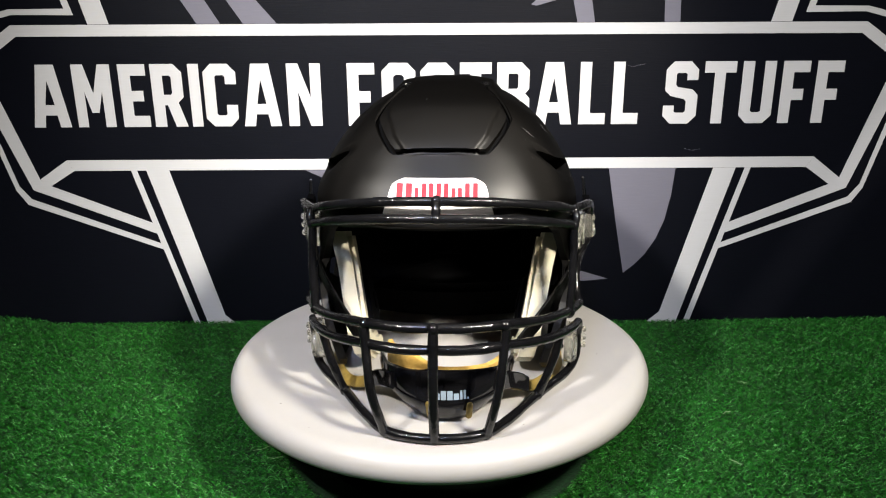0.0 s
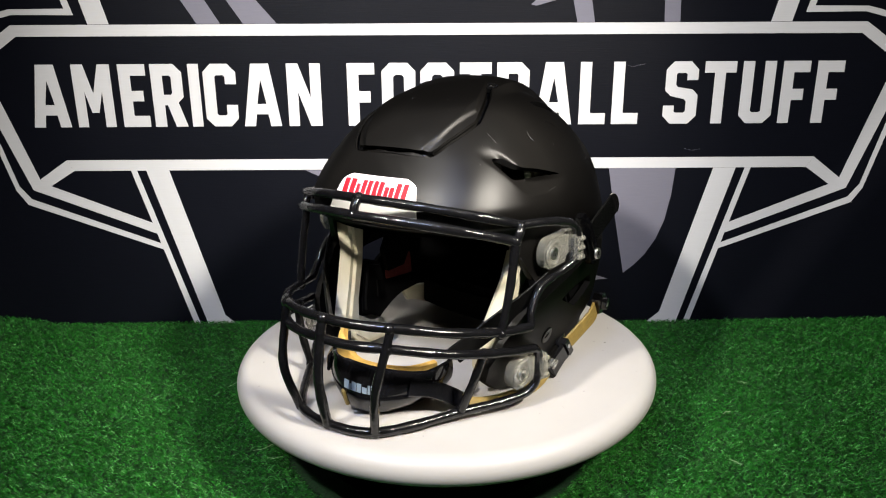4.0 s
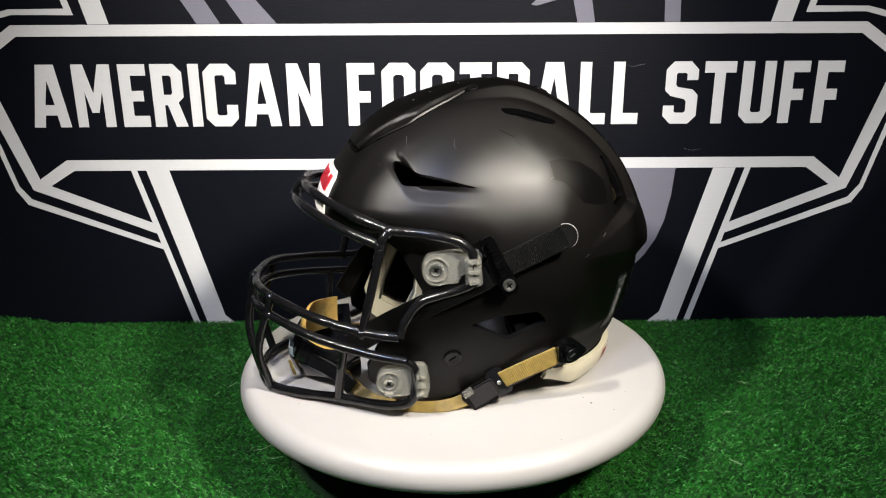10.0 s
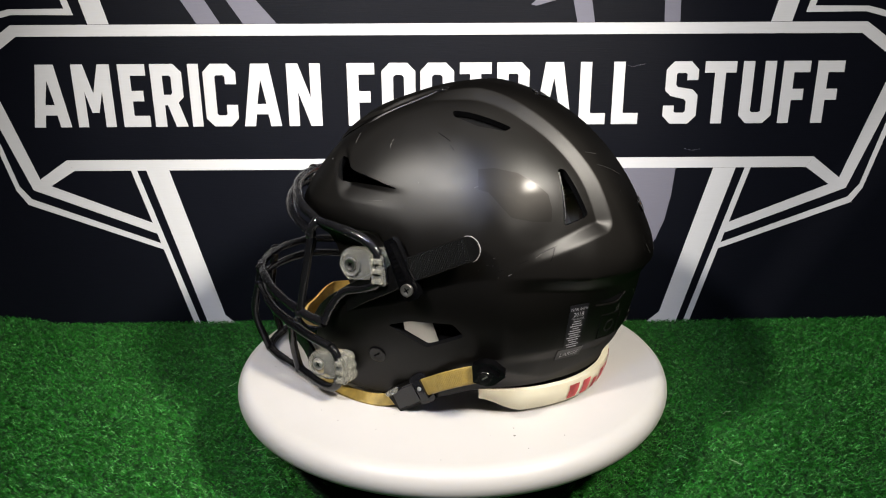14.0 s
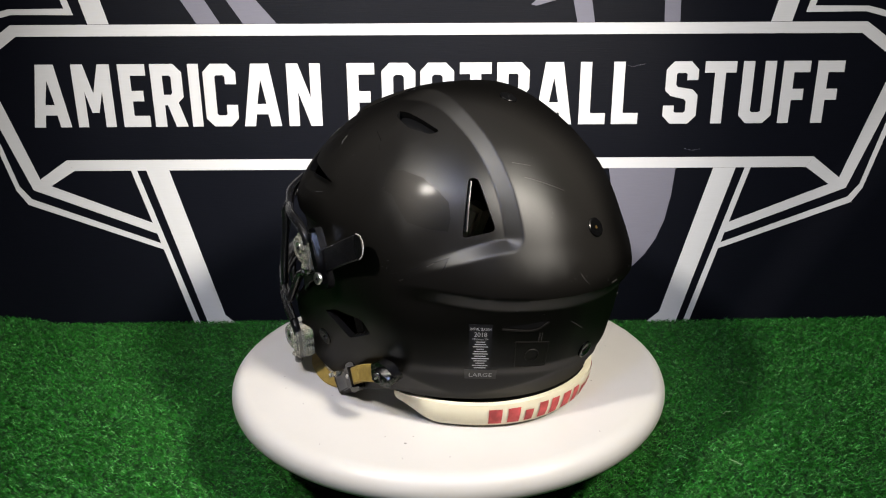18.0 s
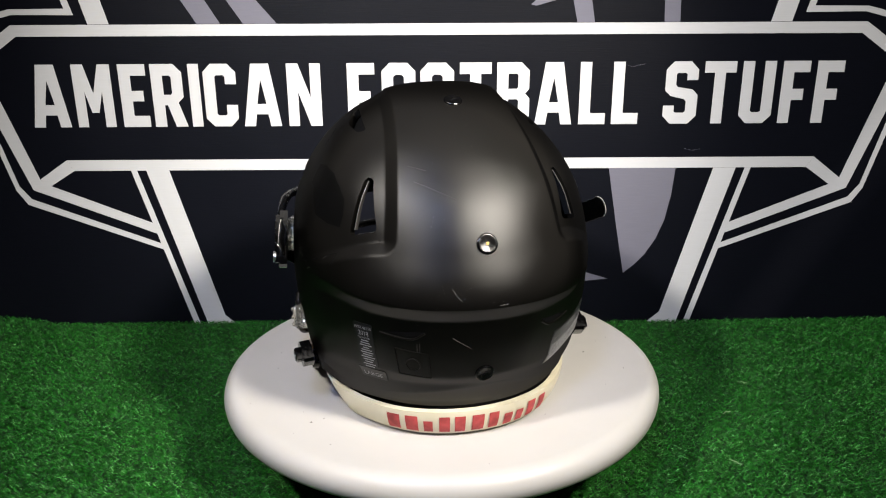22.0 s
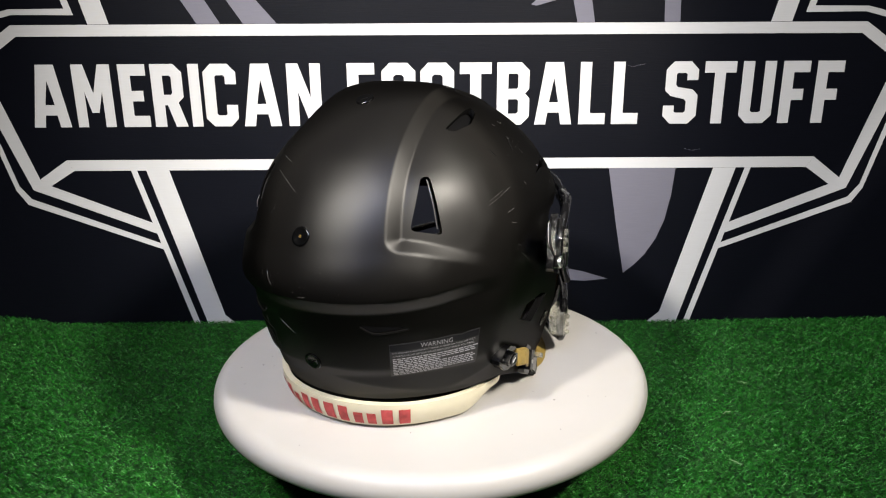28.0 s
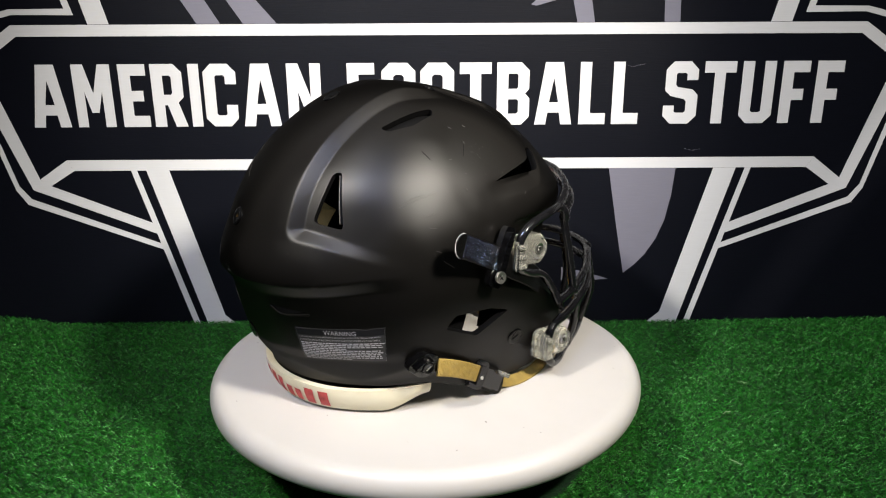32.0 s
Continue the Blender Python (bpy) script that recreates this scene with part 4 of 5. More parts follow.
        prism(bm, [(x * side, y) for x, y in pick][::side], m, .0125, .0042)
        anchor = part("strap_anchor", bm, M_MOULD, HELMET, "glossy black strap anchor")
        screw("screw", m @ Vector((-.001 * side, 0, .0123)), m.to_3x3() @ Vector((0, 0, 1)), .0050, .0010, M_BLACK, M_STEEL, anchor, "black screw with bright slot", False)
        bm = bmesh.new()
        rear = [(side * x, y, z) for x, y, z in ((.121, .072, .047), (.1225, .060, .0435), (.119, .045, .036), (.114, .031, .0275), (.111, .022, .022))]
        strip(bm, rear, [(side, .1, .25)] * 5, .0140, .0024)
        web = part("tan_strap", bm, M_TAN, HELMET, "ribbed tan webbing strap")
        bm = bmesh.new()
        path, nn = catmull(rear[:4], 10), Vector((side, .1, .25)).normalized()
        for k in range(1, len(path) - 1, 1):
            d = (path[k + 1] - path[k - 1]).normalized()
            s = d.cross(nn).normalized()
            tube(bm, [path[k] - s * .0055 + nn * .0012, path[k] + s * .0055 + nn * .0012], .0005, 5, 1)
        part("rib", bm, M_TAN, web)
        bm = bmesh.new()
        c = Vector((side * .110, .0165, .0175))
        axis = Vector((side * .02, .80, .50)).normalized()
        n = Vector((side, .05, .18))
        n = (n - axis * n.dot(axis)).normalized()
        m = Matrix((axis.cross(n), axis, n)).transposed().to_4x4()
        m.translation = c - n * .004
        prism(bm, [(-.0105, -.0200), (-.0040, -.0225), (.0100, -.0190), (.0112, .0060), (.0060, .0110), (-.0100, .0090)], m @ pose(0, .001, .001), .0050, .0016)
        buckle = part("buckle", bm, M_SHELL, HELMET, "black plastic buckle plate")
        bm = bmesh.new()
        prism(bm, rounded(.0250, .0150, .0040, 4), m @ pose(0, .0115, .0005), .0100, .0042)
        part("clamp", bm, M_CUP, buckle, "glossy black clamp bar")
        bm = bmesh.new()
        prism(bm, [(-.0088, -.0190), (.0088, -.0190), (.0078, .0060), (-.0078, .0060)], m @ pose(0, .002, .0055, 7), .0030, .0012)
        part("lever", bm, M_CUP, buckle, "glossy black lever")
        bm = bmesh.new()
        lathe(bm, [(0, .0010), (.0012, .0010), (.0018, .0004), (.0018, -.001), (0, -.001)], 16, m @ pose(-.0015, .0115, .0104))
        part("pin", bm, M_STEEL, buckle, "small steel pin")
        bm = bmesh.new()
        prism(bm, rounded(.004, .009, .001, 2), m @ pose(-.008 * side, -.014, .004), .007)
        part("catch", bm, M_CLEAR, buckle, "clear plastic catch")
        bm = bmesh.new()
        low = [(side * x, y, z) for x, y, z in ((.107, .006, .0105), (.1055, -.012, .0045), (.103, -.030, .0030), (.094, -.055, .0030), (.080, -.076, .0045), (.064, -.090, .0120), (.052, -.098, .0200))]
        strip(bm, low, [(side, 0, .55), (side, 0, .8), (side * .6, -.2, 1), (side * .4, -.4, 1), (side * .4, -.5, .9), (side * .6, -.6, .6), (side, -.6, .3)], .0105, .0022)
        part("tan_strap", bm, M_TAN, HELMET, "ribbed tan webbing strap")


hardware()


def woven_mark():
    # row of plain grey bars woven into the inner face of the strap
    path = catmull([(-.121, -.018, .106), (-.1165, -.028, .099), (-.109, -.042, .090), (-.1005, -.053, .0815)], 10)
    inner = Vector((1, .3, -.1)).normalized()
    bm = bmesh.new()
    for k, tall in ((3, 1.0), (6, .6), (8, 1.0), (12, 1.0), (16, .6), (20, 1.0), (23, 1.0)):
        d = (path[k + 1] - path[k - 1]).normalized()
        n = (inner - d * inner.dot(d)).normalized()
        m = Matrix((d, n.cross(d), n)).transposed().to_4x4()
        m.translation = path[k] + n * .0011
        prism(bm, [(-.0011, -.0045), (.0011, -.0045), (.0011, -.0045 + .0095 * tall), (-.0011, -.0045 + .0095 * tall)], m, .0004)
    part("woven_bars", bm, M_THREAD, HELMET, "plain grey bars woven into the strap")


def gap_plugs():
    for side in (1, -1):
        p, n = shell_at(side * .0345, .0235, .2560)
        bm = bmesh.new()
        lathe(bm, [(0, -.0004), (.0026, -.0004), (.0030, .0006), (.0042, .0010), (.0050, .0004), (.0052, -.0020), (0, -.0020)], 24, facing(p, n, (0, 1, 0)))
        plug = part("gap_plug", bm, M_CAP, HELMET, "small black plug at the end of the gap")
        # no bore is cut: a dark disc paints the shade inside the hole
        bm = bmesh.new()
        lathe(bm, [(0, -.0002), (.0025, -.0002), (.0025, -.0006), (0, -.0006)], 16, facing(p, n, (0, 1, 0)))
        part("hole", bm, M_RUBBER, plug)


woven_mark()
gap_plugs()


def chin_cup():
    cup = new("chin_cup")
    cup.parent = HELMET
    tagged(cup, "glossy black chin cup with tan fleece lining")

    def bowl(name, rows, a_max, cols, thick, mat, top, label=""):
        bm = bmesh.new()
        outer, inner = [], []
        for rx, ry, z in rows:
            for k, lst in ((0, outer), (1, inner)):
                ring = []
                for i in range(cols + 1):
                    a = radians(-a_max + 2 * a_max * i / cols)
                    lift = top(a) * max(0.0, (z - .012) / .030)
                    ring.append(bm.verts.new((.005 + (rx - k * thick) * math.sin(a), -.088 - (ry - k * thick) * math.cos(a), z + lift + k * thick * .3)))
                lst.append(ring)
        for g in (outer, inner):
            for r0, r1 in zip(g, g[1:]):
                for i in range(cols):
                    bm.faces.new((r0[i], r0[i + 1], r1[i + 1], r1[i]))
        for r0, r1 in ((outer[0], inner[0]), (outer[-1], inner[-1])):
            for i in range(cols):
                bm.faces.new((r0[i], r0[i + 1], r1[i + 1], r1[i]))
        for i in (0, cols):
            for j in range(len(rows) - 1):
                bm.faces.new((outer[j][i], inner[j][i], inner[j + 1][i], outer[j + 1][i]))
        bmesh.ops.recalc_face_normals(bm, faces=bm.faces)
        return part(name, bm, mat, cup, label)

    bowl("cup_shell", [(.0560, .045, .0430), (.0565, .049, .034), (.0550, .0525, .026), (.0510, .0535, .019), (.044, .0520, .011), (.036, .0490, .005), (.022, .036, .0020), (.006, .010, .0014)], 98, 48, .0026, M_CUP, lambda a: .003 * smooth_step(1.0, 1.5, abs(a)) - .005 * math.sin(a) ** 2)
    bowl("fleece_lining", [(.0490, .0405, .0428), (.0500, .0440, .038), (.0500, .0475, .028), (.0460, .0470, .020)], 82, 44, .0036, M_FOAM, lambda a: .012 * smooth_step(.0, .75, -a) + .002 * smooth_step(.7, 1.3, a) - .003 * math.sin(a) ** 2, "tan fleece chin cup lining")
    for s in (1, -1):
        bm = bmesh.new()
        prism(bm, rounded(.0048, .016, .0023, 3), facing((.0095 + s * .0155, -.1385, .0140), (s * .30, -.90, -.25)), .0020, .0006)
        part("slot", bm, M_TAN, cup, "oval slot showing tan lining")
        bm = bmesh.new()
        tab = [(.005 + s * x, y, z) for x, y, z in ((.0420, -.1235, .0300), (.0530, -.1090, .0255), (.0610, -.0980, .0190), (.0680, -.0900, .0120))]
        strip(bm, tab, [(s, -.8, .15), (s, -.7, .2), (s, -.7, .3), (s, -.6, .5)], .0135, .0030)
        part("wing", bm, M_CUP, cup)
    # plain pale bars for the unlettered wordmark
    bm = bmesh.new()
    x = -.0120
    for w, h in ((.0055, .0072), (.0018, .0050), (.0042, .0072), (.0042, .0072), (.0042, .0050), (.0018, .0072), (.0018, .0072), (.0012, .0014)):
        a = math.asin((x + w / 2) / .052)
        prism(bm, [(-w / 2, 0), (w / 2, 0), (w / 2, h), (-w / 2, h)], facing((.006 + .0510 * math.sin(a), -.088 - .0531 * math.cos(a), .0235), (math.sin(a), -math.cos(a), .12)), .0006)
        x += w + .0009
    part("pale_bars", bm, M_PALE, cup, "row of plain pale bars")


chin_cup()


def padding():
    outline = [(-.036, .130), (-.014, .124), (-.026, .088), (-.042, .055), (-.046, .040), (-.030, .030), (-.014, .027), (-.009, .018), (-.016, .008), (-.044, .011), (-.058, .022), (-.063, .044), (-.050, .072), (-.038, .100)]
    insert = [(-.026, .088), (-.006, .082), (-.004, .045), (-.010, .042), (-.024, .034), (-.043, .042), (-.040, .055)]
    for side in (1, -1):
        m = Matrix(((0, side * .20, side, side * .0575), (1, 0, 0, 0), (0, 1, 0, 0), (0, 0, 0, 1)))      # leans in towards the jaw
        bm = bmesh.new()
        prism(bm, outline[::-1], m @ pose(0, 0, .018), -.018, .004)
        pad = part("jaw_pad", bm, M_CREAM, HELMET, "cream vinyl jaw pad")
        bm = bmesh.new()
        prism(bm, insert[::-1], m @ pose(0, 0, .0165), -.0190, .003)
        part("insert", bm, M_RUBBER, pad, "black jaw pad insert")
        bm = bmesh.new()
        prism(bm, [(-.020, .070), (-.011, .068), (-.010, .052), (-.024, .050)], m @ pose(0, 0, .004), -.008, .002)
        part("ridge", bm, M_RUBBER, pad)
    # black liner pads against the inside of the shell
    for name, u0, u1, a0, a1 in (("crown_pad", 1.0, 4.6, -180, 180), ("rear_pad", 7.2, 10.6, -32, 32), ("brow_pad", 5.2, 7.2, 140, 220), ("side_pad", 6.6, 9.2, 62, 100), ("side_pad", 6.6, 9.2, -100, -62)):
        bm = bmesh.new()
        nu, nv = 40, 12
        g = []
        for inset in (.0065, .020):
            g.append([[bm.verts.new(shell_point(u0 + (u1 - u0) * j / nv, radians(a0 + (a1 - a0) * i / nu), inset - (0 if 0 < j < nv else .003 * (inset > .01)))) for i in range(nu + 1)] for j in range(nv + 1)])
        for k, gg in enumerate(g):
            for r0, r1 in zip(gg, gg[1:]):
                for i in range(nu):
                    bm.faces.new((r0[i], r0[i + 1], r1[i + 1], r1[i]))
        for r0, r1 in ((g[0][0], g[1][0]), (g[0][-1], g[1][-1])):
            for i in range(nu):
                bm.faces.new((r0[i], r0[i + 1], r1[i + 1], r1[i]))
        for i in (0, nu):
            for j in range(nv):
                bm.faces.new((g[0][j][i], g[1][j][i], g[1][j + 1][i], g[0][j + 1][i]))
        bmesh.ops.recalc_face_normals(bm, faces=bm.faces)
        part(name, bm, M_RUBBER, HELMET, "black padded liner")
    bm = bmesh.new()
    prism(bm, rounded(.036, .024, .002, 2), facing((-.104, .062, .055), (1, -.25, 0.1)), .0010)
    part("warning_tag", bm, M_DARKTAG, HELMET, "dull red printed warning tag inside the shell")


def inner_pads():
    # black pads behind the rear half of the ear openings
    for side in (1, -1):
        bm = bmesh.new()
        prism(bm, [(x * side, y) for x, y in ((.0300, -.0200), (.0300, .0200), (-.0060, .0200), (-.0150, .0040), (-.0060, -.0200))][::side], facing((side * .100, .048, .074), (side, 0, .05)), .008, .003)
        part("ear_pad", bm, M_RUBBER, HELMET, "black padded liner behind the ear opening")
    # neck pad low at the back, cream pads behind the rear vents
    outer = [(.098 * math.sin(radians(a)), MIDDLE + .112 * math.cos(radians(a))) for a in range(-66, 67, 6)]
    inner = [(x, .074 + 2.2 * x * x) for x in np.linspace(.080, -.080, 15)]
    bm = bmesh.new()
    prism(bm, outer[::-1] + [(float(x), float(y)) for x, y in inner][::-1], pose(0, 0, .007), .034, .008)
    part("neck_pad", bm, M_RUBBER, HELMET, "black padded neck liner")
    # added strips: the lit outer walls of the rear vents, put in as grey
    for side in (1, -1):
        ends = [shell_at(side * x, y, z) for x, y, z in ((.0715, .1212, .2005), (.0790, .1262, .1850), (.0868, .1318, .1655))]
        toward = Vector((-side * .8, .45, -.35)).normalized()
        bm = bmesh.new()
        strip(bm, [p - n * .0036 + toward * .0012 for p, n in ends], [toward] * 3, .0062, .0010)
        part("vent_lit_edge", bm, M_LIT_EDGE, HELMET, "grey strip painted as the lit cut wall inside the rear vent")
    for side in (1, -1):
        bm = bmesh.new()
        patch(bm, lambda s, t: (side * (.27 + .22 * s), .150 + .040 * t), 10, 8, -.012, .042)
        part("liner_pad", bm, M_CREAM, HELMET, "cream vinyl liner pad behind the rear vent")


padding()
inner_pads()


def badge_and_bumpers():
    def front(x, z):
        u = float(np.interp(-z, -HEIGHTS, np.arange(801))) * (len(LEVELS) - 1) / 800
        s = max(-1.0, min(1.0, x / level(u)[1]))
        return math.pi - math.asin(math.copysign(abs(s) ** (squareness(z, -1) / 2), s))

    def plate(s, t):
        z = .1575 + .0325 * t
        half = .0460 - .0097 * t - .0085 * max(0.0, (t - .80) / .20) ** 2.2
        return front((2 * s - 1) * half, z), z

    bm = bmesh.new()
    patch(bm, plate, 36, 20, .0016, .0022)
    badge = part("badge", bm, M_BADGE, HELMET, "white front badge with a plain red wordmark shape")
    x = -.0335
    for w, h in ((.0128, 1.0), (.0032, .74), (.0098, 1.0), (.0098, 1.0), (.0088, .74), (.0042, 1.0), (.0042, 1.0)):
        for lo, hi in ((.02, .40), (.60, .98)) if w > .006 else ((.0, .90),):
            bm = bmesh.new()
            patch(bm, lambda s, t: (front(x + w * (lo + (hi - lo) * s), .1735 + .0125 * h * t), .1735 + .0125 * h * t), 4, 4, .0026, .0012)
            part("red_bar", bm, M_RED, badge, "plain raised red bar")
        x += w + .0021
    # rear bumper
    def rear(a_deg, v):
        a = radians(a_deg)
        e = 1 - smooth_step(60, 80, abs(a_deg))
        top = .0245 - .001 * smooth_step(15, 40, abs(a_deg)) + .002 * smooth_step(50, 78, abs(a_deg))
        low = .0030 + .0110 * (1 - e)
        z = low + (top - low) * v
        p = on_shell(a, .033, 0)
        out = Vector((p.x, p.y - MIDDLE, 0)).normalized()
        return p + out * (.0004 - .0035 * smooth_step(35, 75, abs(a_deg)) + .0042 * math.sin(math.pi * (.25 + .6 * v)) - .0075 * (1 - v)) + Vector((0, 0, z - .033))

    bm = bmesh.new()
    cols, rows = 64, 8
    g = [[bm.verts.new(rear(-80 + 159 * i / cols, j / rows)) for i in range(cols + 1)] for j in range(rows + 1)]
    back = [[bm.verts.new(Vector((v.co.x * .955, MIDDLE + (v.co.y - MIDDLE) * .955, v.co.z))) for v in r] for r in g]
    for k, gg in enumerate((g, back)):
        for r0, r1 in zip(gg, gg[1:]):
            for i in range(cols):
                bm.faces.new((r0[i], r0[i + 1], r1[i + 1], r1[i]))
    for j in (0, rows):
        for i in range(cols):
            bm.faces.new((g[j][i], g[j][i + 1], back[j][i + 1], back[j][i]))
    for i in (0, cols):
        for j in range(rows):
            bm.faces.new((g[j][i], g[j + 1][i], back[j + 1][i], back[j][i]))
    bmesh.ops.recalc_face_normals(bm, faces=bm.faces)
    bumper = part("rear_bumper", bm, M_CREAM, HELMET, "worn cream vinyl rear bumper with plain red shapes")
    a = 39.0
    for w, h in ((14.6, 1.0), (4.2, .74), (11.2, 1.0), (11.2, 1.0), (10.4, .74), (5.4, 1.0), (5.4, 1.0)):
        for lo, hi in ((.02, .42), (.60, .98)) if w > 8 else ((.0, .92),):
            bm = bmesh.new()
            n = 4
            grid = [[rear(a - w * (lo + (hi - lo) * i / n), .12 + .70 * h * j / 3) for i in range(n + 1)] for j in range(4)]
            vs = [[bm.verts.new(p + Vector((p.x, p.y - MIDDLE, 0)).normalized() * .0007) for p in r] for r in grid]
            for r0, r1 in zip(vs, vs[1:]):
                for i in range(n):
                    bm.faces.new((r0[i], r0[i + 1], r1[i + 1], r1[i]))
            bmesh.ops.recalc_face_normals(bm, faces=bm.faces)
            part("red_bar", bm, M_FADED, bumper, "plain worn red bar")
        a -= w + 2.2


badge_and_bumpers()


def labels():
    # size label on the helmet's left
    a0, a1 = angle_of(.0936, .1444, .0967), angle_of(.0805, .1560, .0960)
    b0, b1 = angle_of(.0902, .1354, .0609), angle_of(.0726, .1547, .0623)
    bm = bmesh.new()
    patch(bm, lambda s, t: (a0 + (a1 - a0) * s, .0565 + .0405 * t), 8, 8, .0003, .0003)
    tag = part("season_label", bm, M_TAG, HELMET, "dark film label reading INITIAL SEASON 2018")
    part("words", lettering("INITIAL SEASON", 1, 1, lambda x, y: on_shell(a0 + (a1 - a0) * (.05 + .90 * x), .0925 + .0022 * y, .0007)), M_INK, tag, smooth=0)
    part("words", lettering("2018", 1, 1, lambda x, y: on_shell(a0 + (a1 - a0) * (.22 + .56 * x), .0872 + .0038 * y, .0007)), M_INK, tag, smooth=0)
    part("words", lettering("Maximum life", 1, 1, lambda x, y: on_shell(a0 + (a1 - a0) * (.16 + .68 * x), .0845 + .0017 * y, .0007)), M_INK, tag, smooth=0)
    for k in range(1, 13):
        bm = bmesh.new()
        w = (.62, .40, .50, .66, .34, .58, .70, .52, .80, .60, .44, .72, .56)[k]
        patch(bm, lambda s, t: (a0 + (a1 - a0) * (.5 - w / 2 + w * s), .0844 - .0021 * k + .0007 * t), 6, 1, .0006, .0002)
        part("text_bar", bm, M_INK, tag)
    bm = bmesh.new()
    patch(bm, lambda s, t: (b0 + (b1 - b0) * s, .0480 + .0095 * t), 8, 4, .0006, .0005)
    size = part("size_label", bm, M_FILM, HELMET, "grey film label reading LARGE")
    part("words", lettering("LARGE", 1, 1, lambda x, y: on_shell(b0 + (b1 - b0) * (.14 + .72 * x), .0503 + .0042 * y, .0010)), M_INK, size, smooth=0)
    # warning label on the helmet's right
    c0, c1 = angle_of(-.0575, .1594, .0808), angle_of(-.0835, .1259, .0496)
    c1 = c0 + (c1 - c0) / .62

    def zz(s, t):
        return (.0512 + .0020 * s) + .0300 * t - .0012 * math.exp(-((s - .8) / .06) ** 2) * t ** 4

    bm = bmesh.new()
    patch(bm, lambda s, t: (c0 + (c1 - c0) * s, zz(s, t)), 20, 10, .0003, .0003)
    warn = part("warning_label", bm, M_FILM, HELMET, "torn grey film warning label")
    bm = bmesh.new()
    patch(bm, lambda s, t: (c0 + (c1 - c0) * (.01 + .98 * s), zz(s, .80 + .18 * t)), 20, 3, .0005, .0002)
    part("header", bm, M_TAG, warn, "black header strip")
    part("words", lettering("WARNING", 1, 1, lambda x, y: on_shell(c0 + (c1 - c0) * (.33 + .36 * x), zz(.5, .82 + .13 * y), .0009)), M_INK, warn, smooth=0)
    rng = random.Random(3)
    for k, line in enumerate(("NO HELMET CAN PREVENT SERIOUS HEAD OR NECK INJURIES", "A PLAYER MIGHT RECEIVE WHILE PARTICIPATING IN FOOTBALL")):
        part("words", lettering(line, 1, 1, lambda x, y: on_shell(c0 + (c1 - c0) * (.03 + .92 * x), zz(.03 + .92 * x, .715 - .085 * k + .055 * y), .0008)), M_INK, warn, smooth=0)
    # small print too fine to read: rows of short bars
    for k in range(10):
        bm = bmesh.new()
        x, end = .03, .94 if k not in (3, 9) else .55
        while x < end:
            w = rng.uniform(.02, .065)
            patch(bm, lambda s, t: (c0 + (c1 - c0) * (x + w * s), zz(x + w * s, .545 - .055 * k + .026 * t)), 3, 1, .0006, .0002)
            x += w + .012
        part("text_bar", bm, M_INK, warn)
    # raised mould marks at the back
    for side in (1, -1):
        bm = bmesh.new()
        tube(bm, [on_shell(angle_of(side * x, y, z), z, .0001) for x, y, z in ((.0759, .162, .0932), (.065, .170, .0917), (.054, .1766, .0912), (.0453, .1813, .0968))], .0009, 6, 3)
        part("mould_mark", bm, M_SHELL, shell_ob)
        # the recess is not sunk: a flat dark film paints its shade
        bm = bmesh.new()
        wedge = [(angle_of(side * x, y, z), z) for x, y, z in ((.0740, .1625, .0955), (.0670, .1694, .0961), (.0450, .1810, .0985), (.0470, .1800, .0940), (.0560, .1760, .0927), (.0660, .1700, .0933))]
        film(bm, wedge, .0002, 3)
        part("mould_recess_shade", bm, M_RUBBER, shell_ob, "flat dark wedge painted as the shade in a mould recess")
    bm = bmesh.new()
    q = [(angle_of(.0654, .166, .0822), .0822), (angle_of(.0416, .1781, .0777), .0795), (angle_of(.0393, .1733, .0573), .0585), (angle_of(.0619, .1621, .0598), .0600)]
    for (a, z), (b, w) in zip(q, q[1:] + q[:1]):
        tube(bm, [on_shell(a + (b - a) * k / 4, z + (w - z) * k / 4, .0001) for k in range(5)], .0005, 6, 2)
    ca, cz = sum(a for a, _ in q) / 4, .0695
    part("mould_mark", bm, M_SHELL, shell_ob)
    bm = bmesh.new()
    tube(bm, [on_shell(ca + .045 * math.cos(radians(t)), cz + .005 * math.sin(radians(t)), .0001) for t in range(0, 361, 24)], .0005, 6, 2)
    part("mould_mark", bm, M_SHELL, shell_ob)


labels()


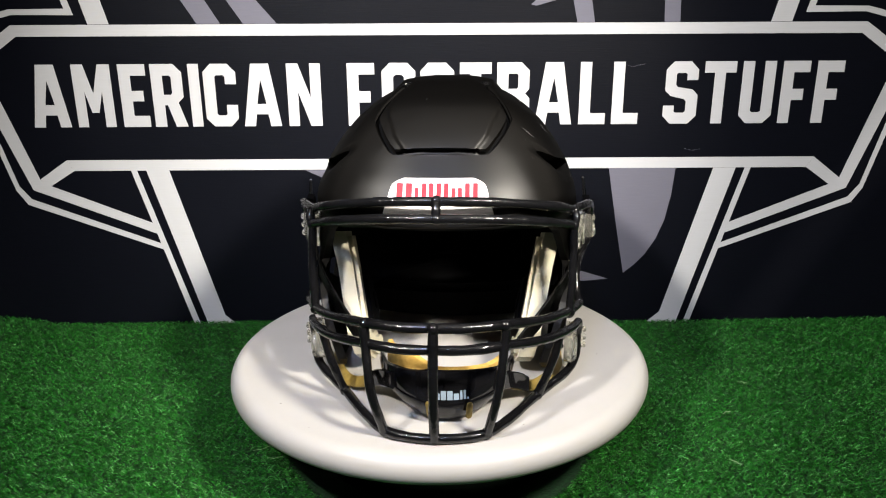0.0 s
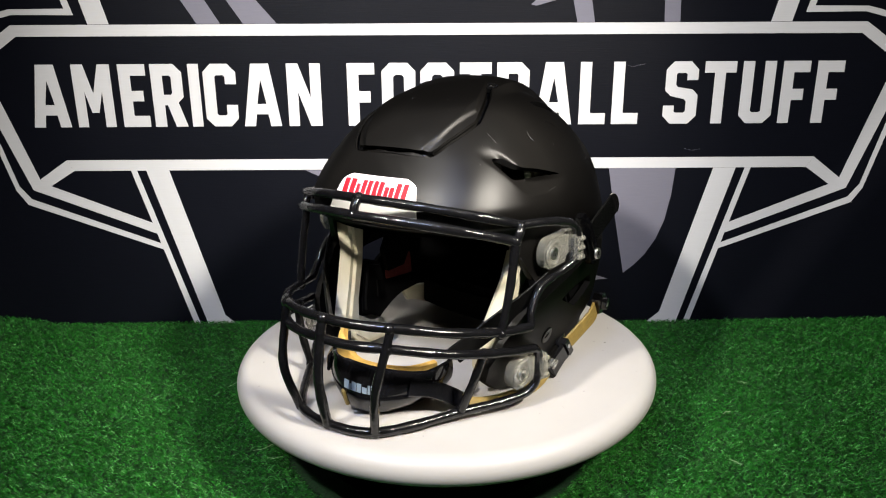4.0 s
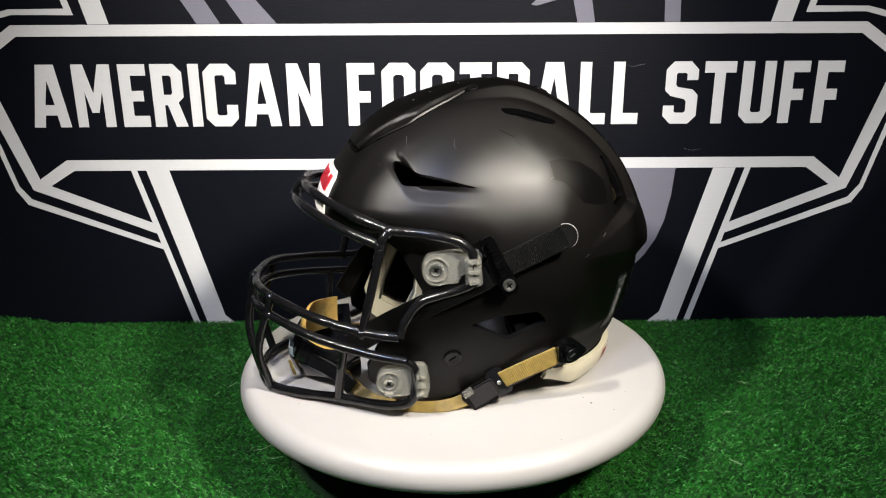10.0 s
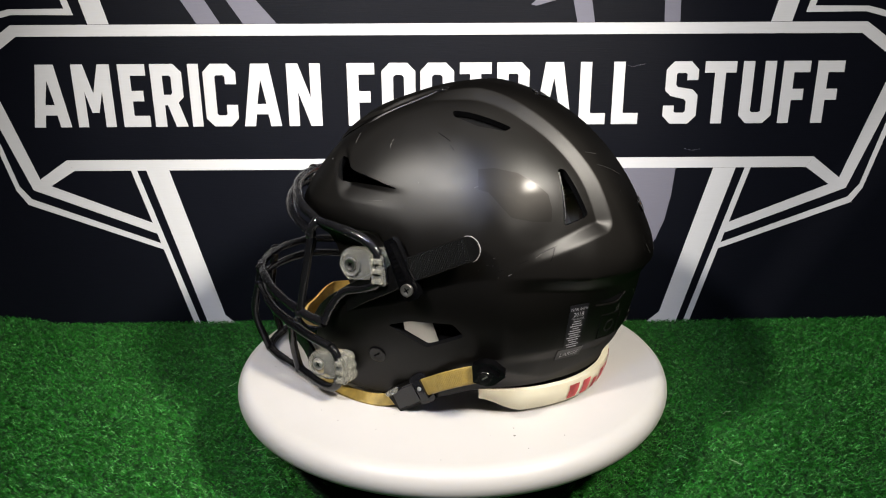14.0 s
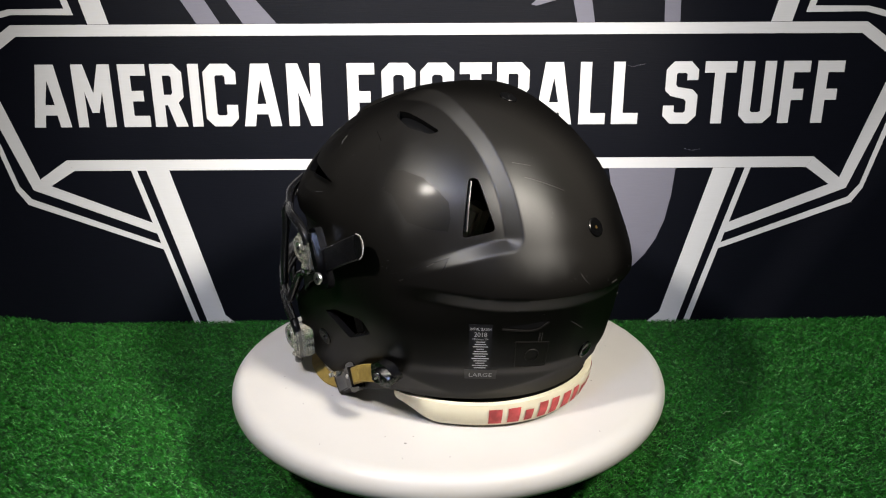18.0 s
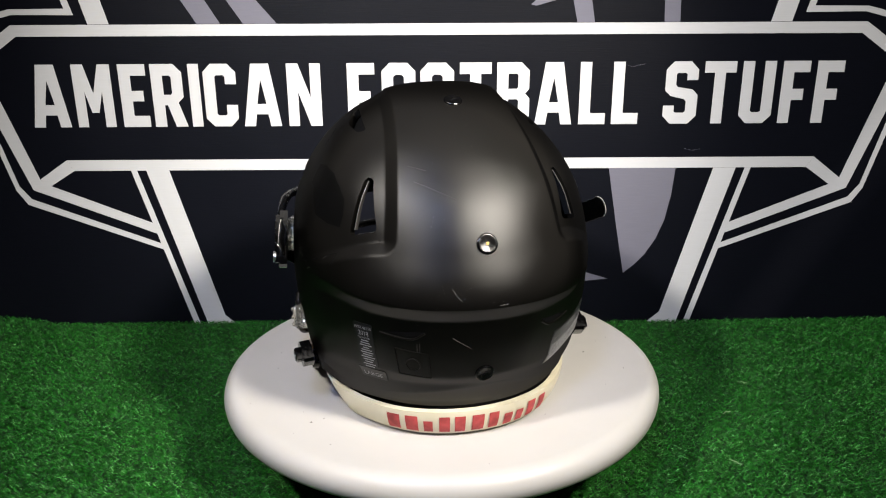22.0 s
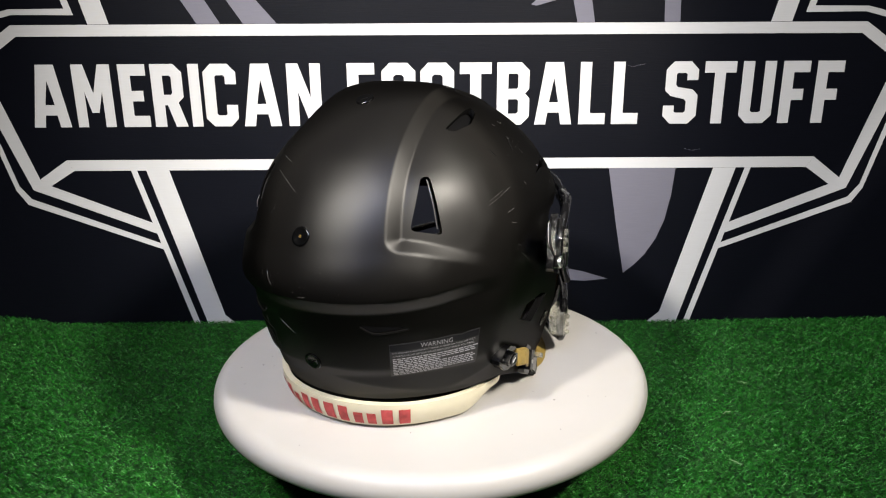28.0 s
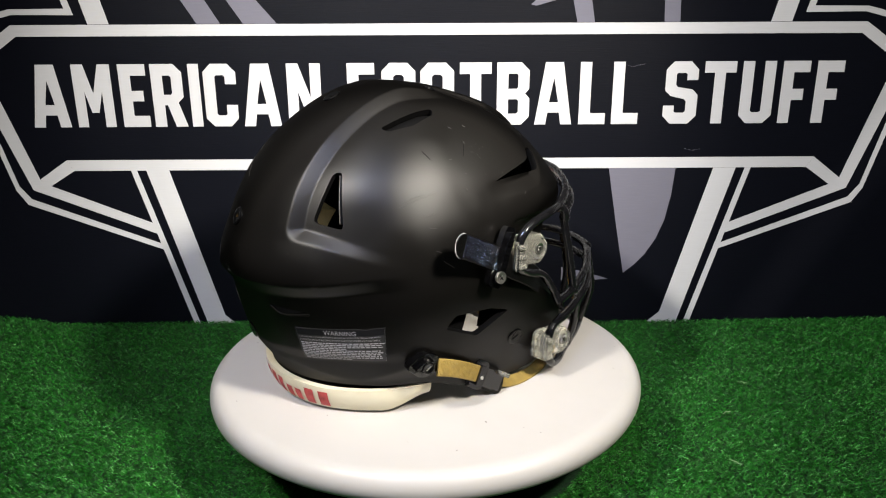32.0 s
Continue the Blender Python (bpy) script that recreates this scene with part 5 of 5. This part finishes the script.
def wear_marks():
    spots = (((.0990, .0685, .1900), (.0960, .0675, .2040), (.0945, .0790, .2048), (.0900, .0950, .2010), (.0880, .1080, .1930), (.0867, .1174, .1851), (.0900, .1220, .1740), (.0943, .1234, .1649), (.1000, .1100, .1660), (.1069, .0950, .1700), (.1040, .0860, .1785), (.1030, .0770, .1880)),)
    for pts in spots:
        bm = bmesh.new()
        film(bm, [(angle_of(*p), p[2]) for p in pts], .0003)
        part("polished_patch", bm, M_GLOSS, shell_ob, "glossy bare patch left by a decal")
    # scratches and nicks that stand out
    lines = (((.0611, -.0308, .2238), (.0682, -.0310, .2167)), ((.0788, -.0002, .2223), (.0812, -.0011, .2183), (.0840, -.0001, .2155)), ((.0669, -.0515, .2028), (.0677, -.0514, .2016)),
             ((.1041, -.0114, .1770), (.1064, -.0018, .1786)), ((.1038, .0667, .1913), (.1018, .0714, .1933)), ((.0433, .1353, .2077), (.0325, .1430, .2049)),
             ((.0418, .1456, .1983), (.0300, .1535, .1935), (.0164, .1618, .1870)), ((.0264, .1871, .1326), (.0240, .1890, .1280), (.0207, .1913, .1240)),
             ((.0259, .1871, .0935), (.0126, .1872, .0849)), ((-.0050, .1925, .1196), (-.0110, .1917, .1199)), ((-.1163, .0747, .1603), (-.1180, .0690, .1590)),
             ((-.0784, .0337, .2303), (-.0800, .0310, .2290)), ((-.1120, .0640, .1330), (-.1160, .0560, .1260)), ((-.1150, .0700, .1420), (-.1165, .0660, .1400)),
             ((.1180, .0960, .1265), (.1170, .0990, .1280)), ((.1080, .1150, .1390), (.1050, .1190, .1420)), ((.0500, .1760, .0880), (.0500, .1750, .0800)), ((.0480, .1765, .0880), (.0480, .1757, .0810)),
             ((-.0759, .0197, .2307), (-.0775, .0185, .2290)), ((-.0871, .0258, .2192), (-.0885, .0262, .2175)), ((-.1041, .0927, .1769), (-.1060, .0800, .1810), (-.1070, .0636, .1860)),
             ((-.1030, .0900, .1800), (-.1055, .0740, .1850)), ((-.1128, .0763, .1685), (-.1136, .0676, .1702)), ((-.1030, -.0179, .1755), (-.1040, -.0160, .1735)),
             ((-.0991, .0010, .1933), (-.1000, .0012, .1920)), ((-.1083, .0373, .1855), (-.1085, .0366, .1830)))
    for pts in lines:
        bm = bmesh.new()
        dense = catmull(pts, 6)
        wide = .00018 if len(pts) == 3 else .00022
        tube(bm, [on_shell(angle_of(*p), p.z, .00005) for p in dense], wide, 5, 1)
        part("scratch", bm, M_SCUFF, shell_ob, "fine pale scratch")
    # dark smears and the broken edge of an old decal
    for pts, wide in ((((.0800, .0325, .2284), (.0830, .0385, .2255), (.0853, .0433, .2228)), .0005), (((.0858, .0440, .2200), (.0880, .0475, .2165)), .0003), (((.1211, .0892, .1301), (.1190, .0940, .1320)), .0004),
                      (((.1150, .1030, .1352), (.1110, .1100, .1382)), .0004), (((.1060, .1180, .1420), (.0981, .1296, .1468)), .0004), (((.1035, .1255, .1360), (.1015, .1275, .1410), (.1000, .1285, .1455)), .0005),
                      (((-.0860, .0260, .2200), (-.0905, .0290, .2140), (-.0948, .0317, .2085)), .0004), (((-.0890, .0640, .2150), (-.0930, .0600, .2090)), .0005)):
        bm = bmesh.new()
        tube(bm, [on_shell(angle_of(*p), p.z, -.0001) for p in catmull(pts, 6)], wide * .7, 6, 1)
        part("dark_smear", bm, M_RUBBER, shell_ob, "dark glossy smear of decal residue")
    bm = bmesh.new()
    rng = random.Random(11)
    # clusters of small nicks: (centre, spread, count)
    for (x, y, z), reach, count in (((.0230, .1880, .1300), .008, 16), ((-.0200, .1890, .1400), .007, 10), ((-.0110, .1917, .1225), .008, 12), ((.0300, .1700, .1750), .012, 9),
                                    ((-.1180, .0700, .1380), .014, 14), ((-.0900, .0200, .2130), .007, 12), ((-.1000, .0300, .1980), .020, 8), ((.0900, .0300, .2050), .03, 8),
                                    ((.1180, .0850, .1350), .012, 10), ((.0700, -.0400, .2100), .02, 8), ((.0, .0200, .2570), .03, 10), ((-.0700, -.0500, .2020), .015, 6),
                                    ((.0, .1200, .2300), .03, 9), ((.0300, .1830, .1100), .03, 12), ((-.0600, .1700, .1200), .03, 10)):
        a0 = angle_of(x, y, z)
        for k in range(count * 2 // 3):
            a, h = a0 + rng.gauss(0, reach / 2) / .11, z + rng.gauss(0, reach / 2)
            ln, tilt = rng.choice((.0003, .0003, .0005, .0005, .0008, .0012)), rng.uniform(0, math.pi)
            tube(bm, [on_shell(a + t * ln * math.cos(tilt) / .11, h + t * ln * math.sin(tilt), .00003) for t in (-.5, 0, .5)], rng.uniform(.00006, .00018), 5, 1)
    ob = part("nicks", bm, M_SCUFF, shell_ob, "scattered small pale nicks")
    tagged(ob, kind="stuff")


wear_marks()


def motions():
    rows, disc_rows = [], []
    for k in range(33):
        a = turn(k)
        disc_rows.append((k, pose(0, 0, TOP, 0, 0, a)))
        rows.append((k, pose(0, 0, TOP, 0, 0, a - 4.4) @ pose(0.00916, 0, 0)))
    walk(DISC, disc_rows)
    walk(HELMET, rows)


motions()
